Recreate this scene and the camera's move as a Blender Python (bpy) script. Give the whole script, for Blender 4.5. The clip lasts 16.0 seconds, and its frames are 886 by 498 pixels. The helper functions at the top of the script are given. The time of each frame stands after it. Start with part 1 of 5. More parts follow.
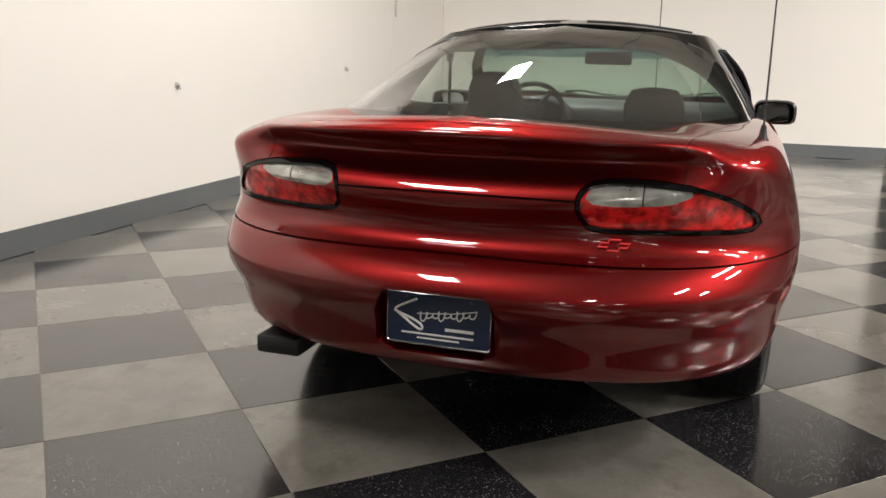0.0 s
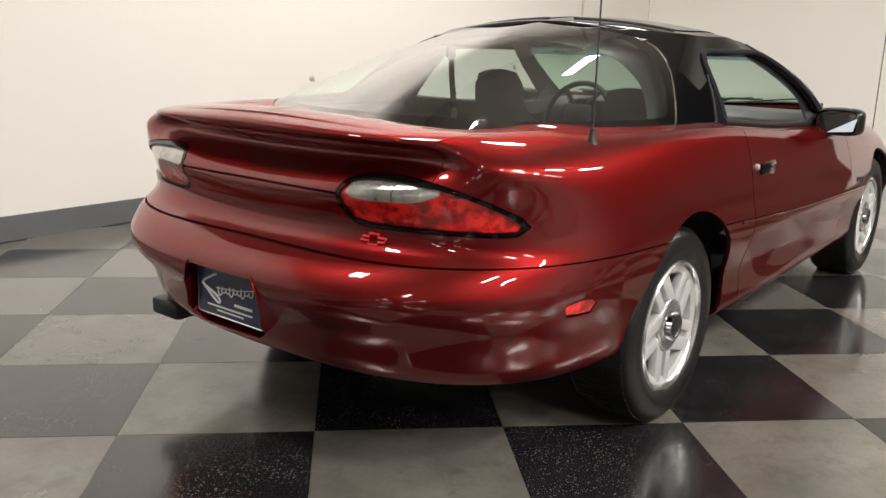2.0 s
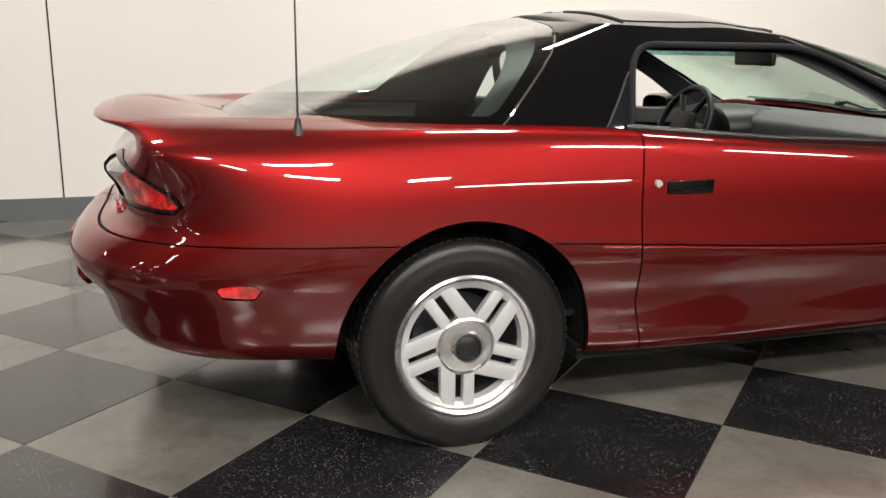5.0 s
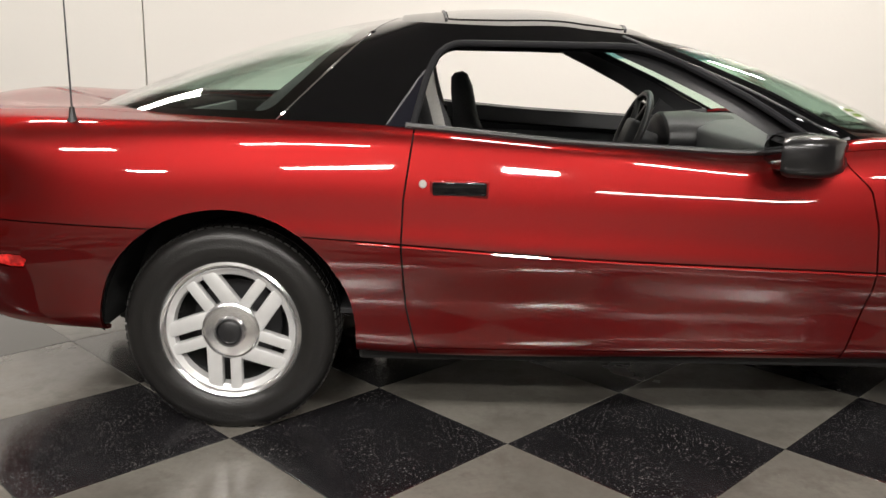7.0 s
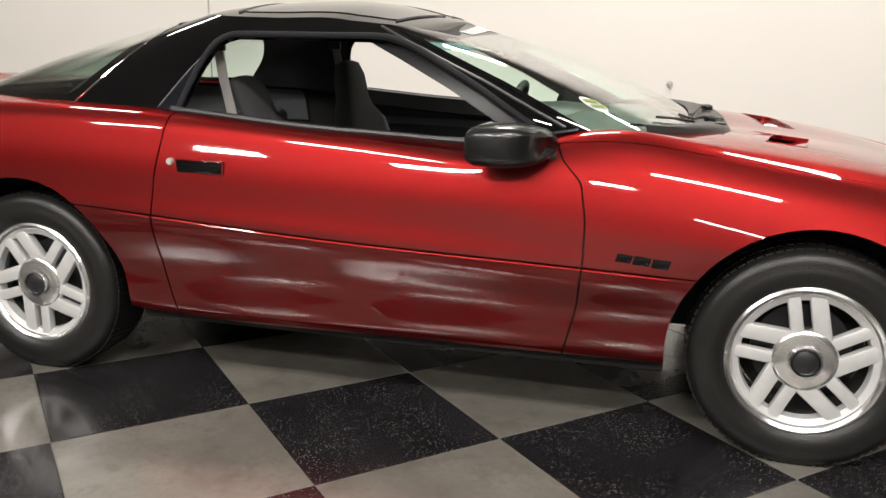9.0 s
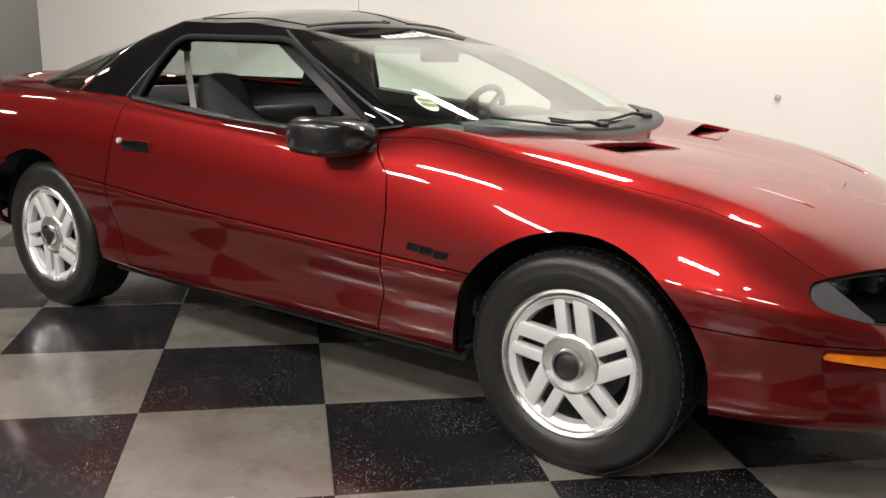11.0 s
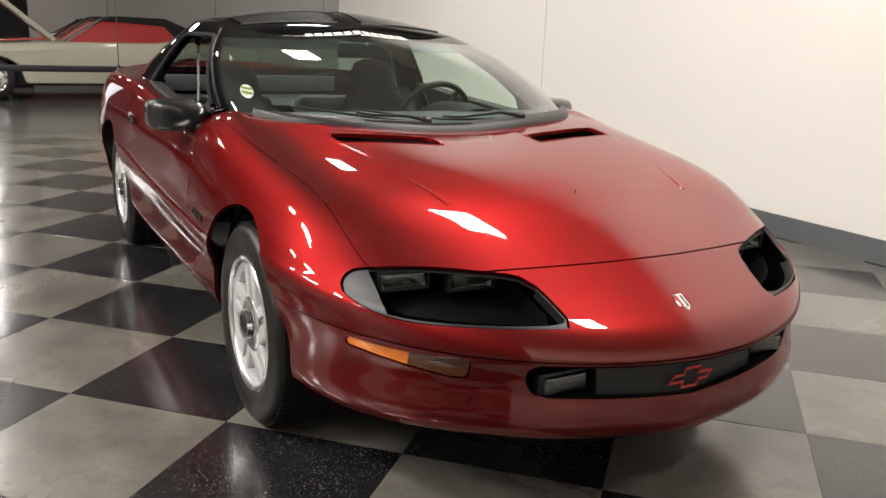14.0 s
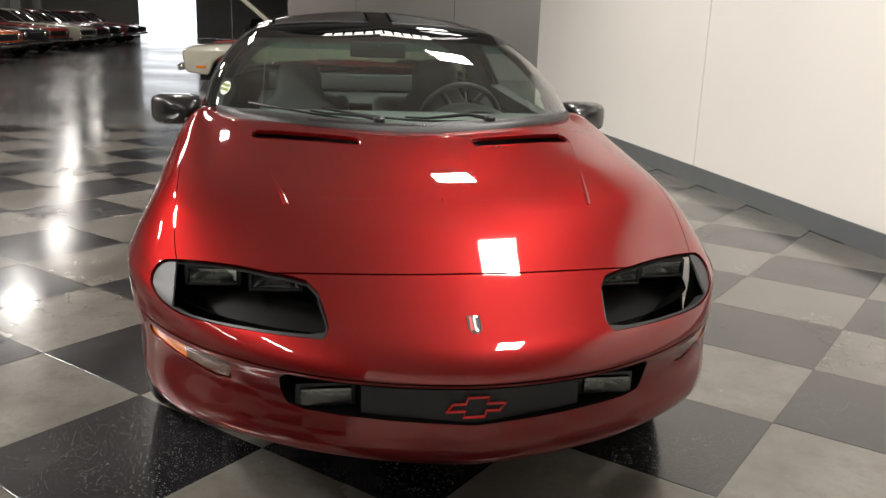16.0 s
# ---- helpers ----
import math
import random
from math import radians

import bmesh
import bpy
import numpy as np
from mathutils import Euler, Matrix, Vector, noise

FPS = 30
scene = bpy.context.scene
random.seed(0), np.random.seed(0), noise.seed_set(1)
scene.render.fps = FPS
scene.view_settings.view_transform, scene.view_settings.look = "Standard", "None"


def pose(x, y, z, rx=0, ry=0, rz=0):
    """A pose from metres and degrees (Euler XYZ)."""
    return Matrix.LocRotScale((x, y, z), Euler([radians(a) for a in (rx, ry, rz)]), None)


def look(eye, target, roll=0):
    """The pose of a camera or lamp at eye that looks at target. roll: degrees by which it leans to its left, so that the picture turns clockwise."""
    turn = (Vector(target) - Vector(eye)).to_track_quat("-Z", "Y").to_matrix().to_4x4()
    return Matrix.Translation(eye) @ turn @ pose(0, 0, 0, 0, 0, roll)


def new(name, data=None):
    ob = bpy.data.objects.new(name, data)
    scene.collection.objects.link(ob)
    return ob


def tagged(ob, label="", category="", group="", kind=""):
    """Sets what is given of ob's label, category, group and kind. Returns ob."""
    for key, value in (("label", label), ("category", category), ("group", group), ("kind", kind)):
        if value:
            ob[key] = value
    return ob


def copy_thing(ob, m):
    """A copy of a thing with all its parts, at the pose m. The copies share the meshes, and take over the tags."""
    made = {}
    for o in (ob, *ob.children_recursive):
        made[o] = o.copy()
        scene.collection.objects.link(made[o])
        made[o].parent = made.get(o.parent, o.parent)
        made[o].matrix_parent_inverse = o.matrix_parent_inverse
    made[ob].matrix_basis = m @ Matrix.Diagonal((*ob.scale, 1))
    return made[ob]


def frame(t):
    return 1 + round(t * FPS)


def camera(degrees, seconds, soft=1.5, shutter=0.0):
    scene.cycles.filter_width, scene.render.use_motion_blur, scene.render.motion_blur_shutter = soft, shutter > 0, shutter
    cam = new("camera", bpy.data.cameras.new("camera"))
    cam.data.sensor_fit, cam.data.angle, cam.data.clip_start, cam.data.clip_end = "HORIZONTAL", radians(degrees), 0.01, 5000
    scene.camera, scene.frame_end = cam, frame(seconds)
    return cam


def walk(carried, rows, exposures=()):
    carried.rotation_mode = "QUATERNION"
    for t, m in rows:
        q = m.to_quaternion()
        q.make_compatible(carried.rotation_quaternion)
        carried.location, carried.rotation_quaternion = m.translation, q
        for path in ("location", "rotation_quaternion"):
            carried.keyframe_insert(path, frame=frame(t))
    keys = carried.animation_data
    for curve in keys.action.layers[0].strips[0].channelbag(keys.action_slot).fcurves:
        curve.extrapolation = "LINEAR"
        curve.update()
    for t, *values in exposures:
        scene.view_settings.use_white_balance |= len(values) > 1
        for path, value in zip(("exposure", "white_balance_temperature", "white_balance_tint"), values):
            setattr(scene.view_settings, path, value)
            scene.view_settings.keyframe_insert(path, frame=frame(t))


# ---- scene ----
cam = camera(55.1, 16.0)
PATH = [
    (0, (-4.452, -0.712, 1.198), (-2.609, -0.084, 0.739), 1.0),
    (0.5, (-4.363, -1.038, 1.202), (-2.58, -0.256, 0.745), 0.9),
    (1, (-4.234, -1.346, 1.201), (-2.527, -0.409, 0.744), 1.0),
    (1.5, (-4.056, -1.641, 1.199), (-2.432, -0.568, 0.739), 1.3),
    (2, (-3.852, -1.929, 1.213), (-2.329, -0.722, 0.74), 1.5),
    (2.5, (-3.628, -2.197, 1.204), (-2.217, -0.858, 0.74), 1.4),
    (3, (-3.373, -2.434, 1.201), (-2.087, -0.974, 0.738), 1.1),
    (5.5, (-1.699, -3.228, 1.187), (-1.29, -1.326, 0.725), 0.9),
    (6, (-1.345, -3.292, 1.183), (-1.064, -1.365, 0.725), 1.1),
    (6.5, (-1.004, -3.332, 1.167), (-0.869, -1.387, 0.721), 1.2),
    (7, (-0.649, -3.368, 1.171), (-0.642, -1.419, 0.723), 1.1),
    (7.5, (-0.265, -3.384, 1.167), (-0.339, -1.438, 0.714), 1.0),
    (8, (0.129, -3.374, 1.191), (-0.068, -1.44, 0.722), 0.8),
    (10.5, (1.925, -3.092, 1.197), (0.962, -1.403, 0.73), 1.5),
    (11, (2.263, -2.947, 1.196), (1.167, -1.34, 0.73), 1.5),
    (11.5, (2.584, -2.786, 1.195), (1.358, -1.276, 0.728), 1.7),
    (12, (2.89, -2.582, 1.197), (1.542, -1.18, 0.728), 2.0),
    (12.5, (3.169, -2.376, 1.208), (1.714, -1.089, 0.734), 2.2),
    (13, (3.43, -2.132, 1.211), (1.892, -0.944, 0.737), 2.3),
    (13.5, (3.66, -1.865, 1.229), (2.035, -0.803, 0.746), 2.3),
    (14, (3.84, -1.584, 1.246), (2.145, -0.643, 0.757), 2.2),
    (14.5, (3.974, -1.272, 1.255), (2.203, -0.484, 0.762), 2.1),
    (15, (4.068, -0.957, 1.269), (2.239, -0.325, 0.767), 2.2),
    (15.5, (4.134, -0.667, 1.272), (2.261, -0.175, 0.771), 2.2),
    (16, (4.157, -0.435, 1.28), (2.256, -0.078, 0.772), 2.1),
]
walk(cam, [(t, look(eye, target, roll)) for t, eye, target, roll in PATH])

# ---------------- world and lights ----------------
world = bpy.data.worlds.new("hall_ambient")
scene.world = world
world.use_nodes = True
world.node_tree.nodes["Background"].inputs[0].default_value = (1.0, 0.96, 0.9, 1)
world.node_tree.nodes["Background"].inputs[1].default_value = 0.05
scene.view_settings.exposure = 0.26
CEILING = 4.6
LAMP_COLOUR = (1.0, 0.95, 0.895)


def strip_lamp(x, y, z, length, width, watts):
    data = bpy.data.lights.new("strip_light", "AREA")
    data.shape, data.size, data.size_y, data.energy, data.color = "RECTANGLE", length, width, watts, LAMP_COLOUR
    ob = new("strip_light", data)
    ob.matrix_world = pose(x, y, z)
    return ob


# ---------------- node material tools ----------------
def material(name, colour, rough=0.5, metal=0.0, coat=0.0, coat_rough=0.03, vary=0.0, scale=8.0, bump=0.0, bump_scale=60.0, spec=0.5, rough_vary=0.0):
    m = bpy.data.materials.new(name)
    m.use_nodes = True
    nt = m.node_tree
    b = nt.nodes["Principled BSDF"]
    b.inputs["Base Color"].default_value = (*colour, 1)
    b.inputs["Roughness"].default_value = rough
    b.inputs["Metallic"].default_value = metal
    b.inputs["Coat Weight"].default_value = coat
    b.inputs["Coat Roughness"].default_value = coat_rough
    b.inputs["Specular IOR Level"].default_value = spec
    tc = nt.nodes.new("ShaderNodeTexCoord")
    if vary:
        n = nt.nodes.new("ShaderNodeTexNoise")
        n.inputs["Scale"].default_value, n.inputs["Detail"].default_value = scale, 6
        nt.links.new(tc.outputs["Object"], n.inputs["Vector"])
        r = nt.nodes.new("ShaderNodeMix")
        r.data_type = "RGBA"
        r.inputs[6].default_value = (*[c * (1 - vary) for c in colour], 1)
        r.inputs[7].default_value = (*[min(1, c * (1 + vary)) for c in colour], 1)
        nt.links.new(n.outputs["Fac"], r.inputs[0])
        nt.links.new(r.outputs[2], b.inputs["Base Color"])
    if rough_vary:
        n = nt.nodes.new("ShaderNodeTexNoise")
        n.inputs["Scale"].default_value, n.inputs["Detail"].default_value = scale * 0.6, 4
        nt.links.new(tc.outputs["Object"], n.inputs["Vector"])
        mr = nt.nodes.new("ShaderNodeMapRange")
        mr.inputs[1].default_value, mr.inputs[2].default_value = 0.35, 0.65
        mr.inputs[3].default_value, mr.inputs[4].default_value = max(0, rough - rough_vary), rough + rough_vary
        nt.links.new(n.outputs["Fac"], mr.inputs[0])
        nt.links.new(mr.outputs[0], b.inputs["Roughness"])
    if bump:
        n = nt.nodes.new("ShaderNodeTexNoise")
        n.inputs["Scale"].default_value, n.inputs["Detail"].default_value = bump_scale, 4
        nt.links.new(tc.outputs["Object"], n.inputs["Vector"])
        bp = nt.nodes.new("ShaderNodeBump")
        bp.inputs["Strength"].default_value, bp.inputs["Distance"].default_value = bump, 0.01
        nt.links.new(n.outputs["Fac"], bp.inputs["Height"])
        nt.links.new(bp.outputs["Normal"], b.inputs["Normal"])
    return m


def glass_material(name, tint, gloss=4.0):
    """Thin tinted pane: see-through with real reflection."""
    m = bpy.data.materials.new(name)
    m.use_nodes = True
    nt = m.node_tree
    nt.nodes.remove(nt.nodes["Principled BSDF"])
    tr, gl, mix, lw, pw, ma = (nt.nodes.new(k) for k in ("ShaderNodeBsdfTransparent", "ShaderNodeBsdfGlossy", "ShaderNodeMixShader", "ShaderNodeLayerWeight", "ShaderNodeMath", "ShaderNodeMath"))
    tr.inputs[0].default_value = (*tint, 1)
    gl.inputs[0].default_value, gl.inputs["Roughness"].default_value = (1, 1, 1, 1), 0.01
    lw.inputs[0].default_value = 0.5
    pw.operation, pw.inputs[1].default_value = "POWER", gloss
    ma.operation, ma.inputs[1].default_value, ma.inputs[2].default_value = "MULTIPLY_ADD", 0.9, 0.05
    nt.links.new(lw.outputs["Facing"], pw.inputs[0])
    nt.links.new(pw.outputs[0], ma.inputs[0])
    nt.links.new(ma.outputs[0], mix.inputs[0])
    nt.links.new(tr.outputs[0], mix.inputs[1])
    nt.links.new(gl.outputs[0], mix.inputs[2])
    nt.links.new(mix.outputs[0], nt.nodes["Material Output"].inputs[0])
    return m


def mottle(m):
    """Sharpens a material's colour noise into distinct bright and dark patches."""
    nt = m.node_tree
    link = next(k for k in nt.links if k.from_node.type == "TEX_NOISE" and k.to_node.type == "MIX")
    spread = nt.nodes.new("ShaderNodeMapRange")
    spread.inputs[1].default_value, spread.inputs[2].default_value = 0.40, 0.60
    source, target = link.from_socket, link.to_socket
    nt.links.new(source, spread.inputs[0])
    nt.links.new(spread.outputs[0], target)


RED = material("candy_red_paint", (0.195, 0.009, 0.009), 0.43, 0.95, 1.0, 0.03, 0.14, 900, spec=0.2)
RED.node_tree.nodes["Principled BSDF"].inputs["Coat IOR"].default_value = 1.6
RED.node_tree.nodes["Principled BSDF"].inputs["Specular Tint"].default_value = (0.95, 0.42, 0.42, 1)
BLACK_PAINT = material("gloss_black_paint", (0.003, 0.003, 0.0035), 1.0, 0, 0.85, 0.012, 0.2, 300, spec=0.0)
BLACK_TRIM = material("satin_black_trim", (0.012, 0.012, 0.013), 0.42, vary=0.3, scale=40, bump=0.05, bump_scale=300)
GREY_TRIM = material("grey_rubber_trim", (0.045, 0.045, 0.048), 0.45, vary=0.2, scale=30)
RUBBER = material("tyre_rubber", (0.010, 0.0095, 0.009), 0.36, spec=0.4, vary=0.35, scale=25, bump=0.15, bump_scale=200)
ALLOY = material("painted_silver_alloy", (0.60, 0.60, 0.595), 0.38, 0.35, 0.3, 0.1, 0.08, 30)
POLISHED = material("machined_alloy", (0.86, 0.86, 0.86), 0.2, 0.95, vary=0.06, scale=60)
CHROME = material("chrome", (0.85, 0.85, 0.86), 0.05, 1.0)
DARK = material("dark_underbody", (0.01, 0.01, 0.01), 0.8, vary=0.4, scale=12, bump=0.3, bump_scale=30)
CLOTH = material("charcoal_seat_cloth", (0.06, 0.06, 0.063), 0.9, vary=0.3, scale=150, bump=0.3, bump_scale=500)
VINYL = material("graphite_vinyl", (0.040, 0.041, 0.043), 0.55, vary=0.15, scale=60, bump=0.15, bump_scale=400)
GLASS = glass_material("green_tinted_glass", (0.77, 0.97, 0.85), 2.7)
REAR_GLASS = glass_material("rear_glass_green", (0.78, 0.93, 0.85), 2.2)
BLACK_GLASS = glass_material("black_edged_glass", (0.004, 0.004, 0.004), 2.5)
WHITE_WALL = material("white_painted_wall", (0.86, 0.83, 0.78), 0.6, vary=0.025, scale=1.2, bump=0.06, bump_scale=35)
CONCRETE = material("grey_concrete_wall", (0.36, 0.35, 0.325), 0.7, vary=0.18, scale=0.8, bump=0.1, bump_scale=12)
BASE_GREY = material("grey_vinyl_baseboard", (0.14, 0.15, 0.155), 0.35, vary=0.1, scale=6)
CEIL = material("ceiling_grey", (0.5, 0.49, 0.47), 0.9, vary=0.1, scale=2)
SCREW = material("dull_zinc", (0.5, 0.48, 0.45), 0.5, 0.2, vary=0.1, scale=30)
GAP = material("seam_dark", (0.02, 0.02, 0.02), 0.9)


# ---------------- mesh tools ----------------
def link_mesh(name, verts, faces, mat, parent=None, label="", smooth=False, normals=None):
    me = bpy.data.meshes.new(name)
    me.from_pydata([tuple(v) for v in verts], [], faces)
    me.materials.append(mat)
    if smooth:
        me.polygons.foreach_set("use_smooth", [True] * len(me.polygons))
    if normals is not None:
        me.normals_split_custom_set(normals)
    me.update()
    ob = new(name, me)
    ob.parent = parent
    if label:
        ob["label"] = label
    return ob


def part(name, bm, mat, parent=None, label="", smooth=True, angle=40):
    me = bpy.data.meshes.new(name)
    bmesh.ops.recalc_face_normals(bm, faces=bm.faces)
    bm.to_mesh(me)
    bm.free()
    me.materials.append(mat)
    if smooth:
        me.polygons.foreach_set("use_smooth", [True] * len(me.polygons))
        me.set_sharp_from_angle(angle=radians(angle))
    ob = new(name, me)
    ob.parent = parent
    if label:
        ob["label"] = label
    return ob


def box_bm(size, centre=(0, 0, 0), bevel=0.0, bm=None, rot=None, segments=2):
    own = bmesh.new()
    bmesh.ops.create_cube(own, size=1)
    bmesh.ops.scale(own, vec=size, verts=own.verts)
    if bevel:
        bmesh.ops.bevel(own, geom=own.edges[:], offset=bevel, segments=segments, affect="EDGES", profile=0.5)
    if rot is not None:
        bmesh.ops.transform(own, matrix=rot, verts=own.verts)
    bmesh.ops.translate(own, vec=centre, verts=own.verts)
    if bm is None:
        return own
    me = bpy.data.meshes.new("tmp")
    own.to_mesh(me)
    own.free()
    bm.from_mesh(me)
    bpy.data.meshes.remove(me)
    return bm


def lathe_bm(profile, steps=48, axis="y", bm=None, centre=(0, 0, 0)):
    """Turns (radius, along) pairs about an axis."""
    bm = bm or bmesh.new()
    rings = []
    for r, a in profile:
        ring = []
        for i in range(steps):
            t = 2 * math.pi * i / steps
            p = {"y": (r * math.cos(t), a, r * math.sin(t)), "x": (a, r * math.cos(t), r * math.sin(t)), "z": (r * math.cos(t), r * math.sin(t), a)}[axis]
            ring.append(bm.verts.new([p[k] + centre[k] for k in range(3)]))
        rings.append(ring)
    for a, b in zip(rings, rings[1:]):
        for i in range(steps):
            j = (i + 1) % steps
            bm.faces.new((a[i], a[j], b[j], b[i]))
    return bm


def prism_bm(outline, depth, bm=None, place=None, bevel=0.0):
    """Extrudes a flat outline of (x, y) by depth along z, then places it."""
    own = bmesh.new()
    lo = [own.verts.new((x, y, 0)) for x, y in outline]
    face = own.faces.new(lo)
    ext = bmesh.ops.extrude_face_region(own, geom=[face])
    bmesh.ops.translate(own, vec=(0, 0, depth), verts=[v for v in ext["geom"] if isinstance(v, bmesh.types.BMVert)])
    if bevel:
        bmesh.ops.bevel(own, geom=own.edges[:], offset=bevel, segments=2, affect="EDGES", profile=0.5)
    if place is not None:
        bmesh.ops.transform(own, matrix=place, verts=own.verts)
    if bm is None:
        return own
    me = bpy.data.meshes.new("tmp")
    own.to_mesh(me)
    own.free()
    bm.from_mesh(me)
    bpy.data.meshes.remove(me)
    return bm


def tube_bm(points, radius, steps=10, bm=None, closed=False, taper=None):
    bm = bm or bmesh.new()
    pts = [Vector(p) for p in points]
    rings, n = [], len(pts)
    for i, p in enumerate(pts):
        a = pts[(i - 1) % n] if closed or i else p
        b = pts[(i + 1) % n] if closed or i < n - 1 else p
        q = (b - a).to_track_quat("Z", "Y")
        r = radius * (taper[i] if taper else 1)
        rings.append([bm.verts.new(p + q @ Vector((r * math.cos(2 * math.pi * k / steps), r * math.sin(2 * math.pi * k / steps), 0))) for k in range(steps)])
    pairs = list(zip(rings, rings[1:])) + ([(rings[-1], rings[0])] if closed else [])
    for a, b in pairs:
        for k in range(steps):
            m = (k + 1) % steps
            bm.faces.new((a[k], a[m], b[m], b[k]))
    if not closed:
        bm.faces.new(rings[0]), bm.faces.new(rings[-1])
    return bm


# ---------------- splines and swept skins ----------------
def spline(xs, ys):
    """Natural cubic spline through the keys, as a function of an array."""
    xs, ys = np.asarray(xs, float), np.asarray(ys, float)
    n, h = len(xs), np.diff(xs)
    a, rhs = np.zeros((n, n)), np.zeros(n)
    a[0, 0] = a[-1, -1] = 1
    for i in range(1, n - 1):
        a[i, i - 1], a[i, i], a[i, i + 1] = h[i - 1], 2 * (h[i - 1] + h[i]), h[i]
        rhs[i] = 6 * ((ys[i + 1] - ys[i]) / h[i] - (ys[i] - ys[i - 1]) / h[i - 1])
    m = np.linalg.solve(a, rhs)

    def f(x):
        x = np.asarray(x, float)
        i = np.clip(np.searchsorted(xs, x) - 1, 0, n - 2)
        t0, t1, hh = x - xs[i], xs[i + 1] - x, h[i]
        return m[i] * t1**3 / (6 * hh) + m[i + 1] * t0**3 / (6 * hh) + (ys[i] / hh - m[i] * hh / 6) * t1 + (ys[i + 1] / hh - m[i + 1] * hh / 6) * t0
    return f


def half_ring(rear, n_rear, front, n_front, x_rear, x_front, widths, nu):
    """A plan outline from the rear centre round the right side (y < 0) to the front centre. widths: the half width over x."""
    def arc(end, n, start, w):
        th = np.linspace(0, math.pi / 2, 400)
        x, y = start + (end - start) * np.sin(th) ** (2 / n), w * np.abs(np.cos(th)) ** (2 / n)
        s = np.concatenate([[0], np.cumsum(np.hypot(np.diff(x), np.diff(y)))])
        k = np.linspace(0, s[-1], nu[0] + 1)
        return np.interp(k, s, x), np.interp(k, s, y)
    xr, yr = arc(rear, n_rear, x_rear, float(widths(x_rear)))
    xf, yf = arc(front, n_front, x_front, float(widths(x_front)))
    xm = np.linspace(x_rear, x_front, nu[1] + 1)[1:-1]
    x = np.concatenate([xr[::-1], xm, xf])
    y = -np.concatenate([yr[::-1], widths(xm), yf])
    return x, y


def row_spline(rows, samples):
    """Spline across rows of points (k rows, n points, 3) by mean chord length."""
    rows = np.asarray(rows)
    d = np.linalg.norm(np.diff(rows, axis=0), axis=2).mean(axis=1)
    s = np.concatenate([[0], np.cumsum(d)])
    flat = rows.reshape(len(rows), -1)
    n, h = len(s), np.diff(s)
    a, rhs = np.zeros((n, n)), np.zeros((n, flat.shape[1]))
    a[0, 0] = a[-1, -1] = 1
    for i in range(1, n - 1):
        a[i, i - 1], a[i, i], a[i, i + 1] = h[i - 1], 2 * (h[i - 1] + h[i]), h[i]
        rhs[i] = 6 * ((flat[i + 1] - flat[i]) / h[i] - (flat[i] - flat[i - 1]) / h[i - 1])
    m = np.linalg.solve(a, rhs)
    out = []
    for i in range(n - 1):
        for k in range(samples):
            t0 = h[i] * k / samples
            t1 = h[i] - t0
            out.append(m[i] * t1**3 / (6 * h[i]) + m[i + 1] * t0**3 / (6 * h[i]) + (flat[i] / h[i] - m[i] * h[i] / 6) * t1 + (flat[i + 1] / h[i] - m[i + 1] * h[i] / 6) * t0)
    out.append(flat[-1])
    return np.array(out).reshape(-1, rows.shape[1], 3)


def rounded(points, times=2, closed=True):
    """Cuts the corners of an outline again and again."""
    pts = [np.asarray(p, float) for p in points]
    for _ in range(times):
        out = [] if closed else [pts[0]]
        for p, q in zip(pts, pts[1:] + (pts[:1] if closed else [])):
            out += [p * 0.75 + q * 0.25, p * 0.25 + q * 0.75]
        pts = out if closed else out + [pts[-1]]
    return pts


def region(points):
    """Signed distance to a closed flat outline: positive inside."""
    a = np.asarray(points, float)
    b = np.roll(a, -1, axis=0)
    ab = b - a

    def f(u, v):
        p = np.stack([np.asarray(u, float), np.asarray(v, float)], axis=1)
        best, inside = np.full(len(p), 9.0), np.zeros(len(p), bool)
        for s, e, d in zip(a, b, ab):
            t = np.clip(((p - s) @ d) / max(1e-12, d @ d), 0, 1)
            best = np.minimum(best, np.linalg.norm(p - s - t[:, None] * d, axis=1))
            hit = (s[1] > p[:, 1]) != (e[1] > p[:, 1])
            inside ^= hit & (p[:, 0] < s[0] + d[0] * (p[:, 1] - s[1]) / (d[1] if abs(d[1]) > 1e-12 else 1e-12))
        return np.where(inside, best, -best)
    return f


def soft_min(a, b, k):
    h = np.maximum(k - np.abs(a - b), 0) / k
    return np.minimum(a, b) - h * h * k / 4


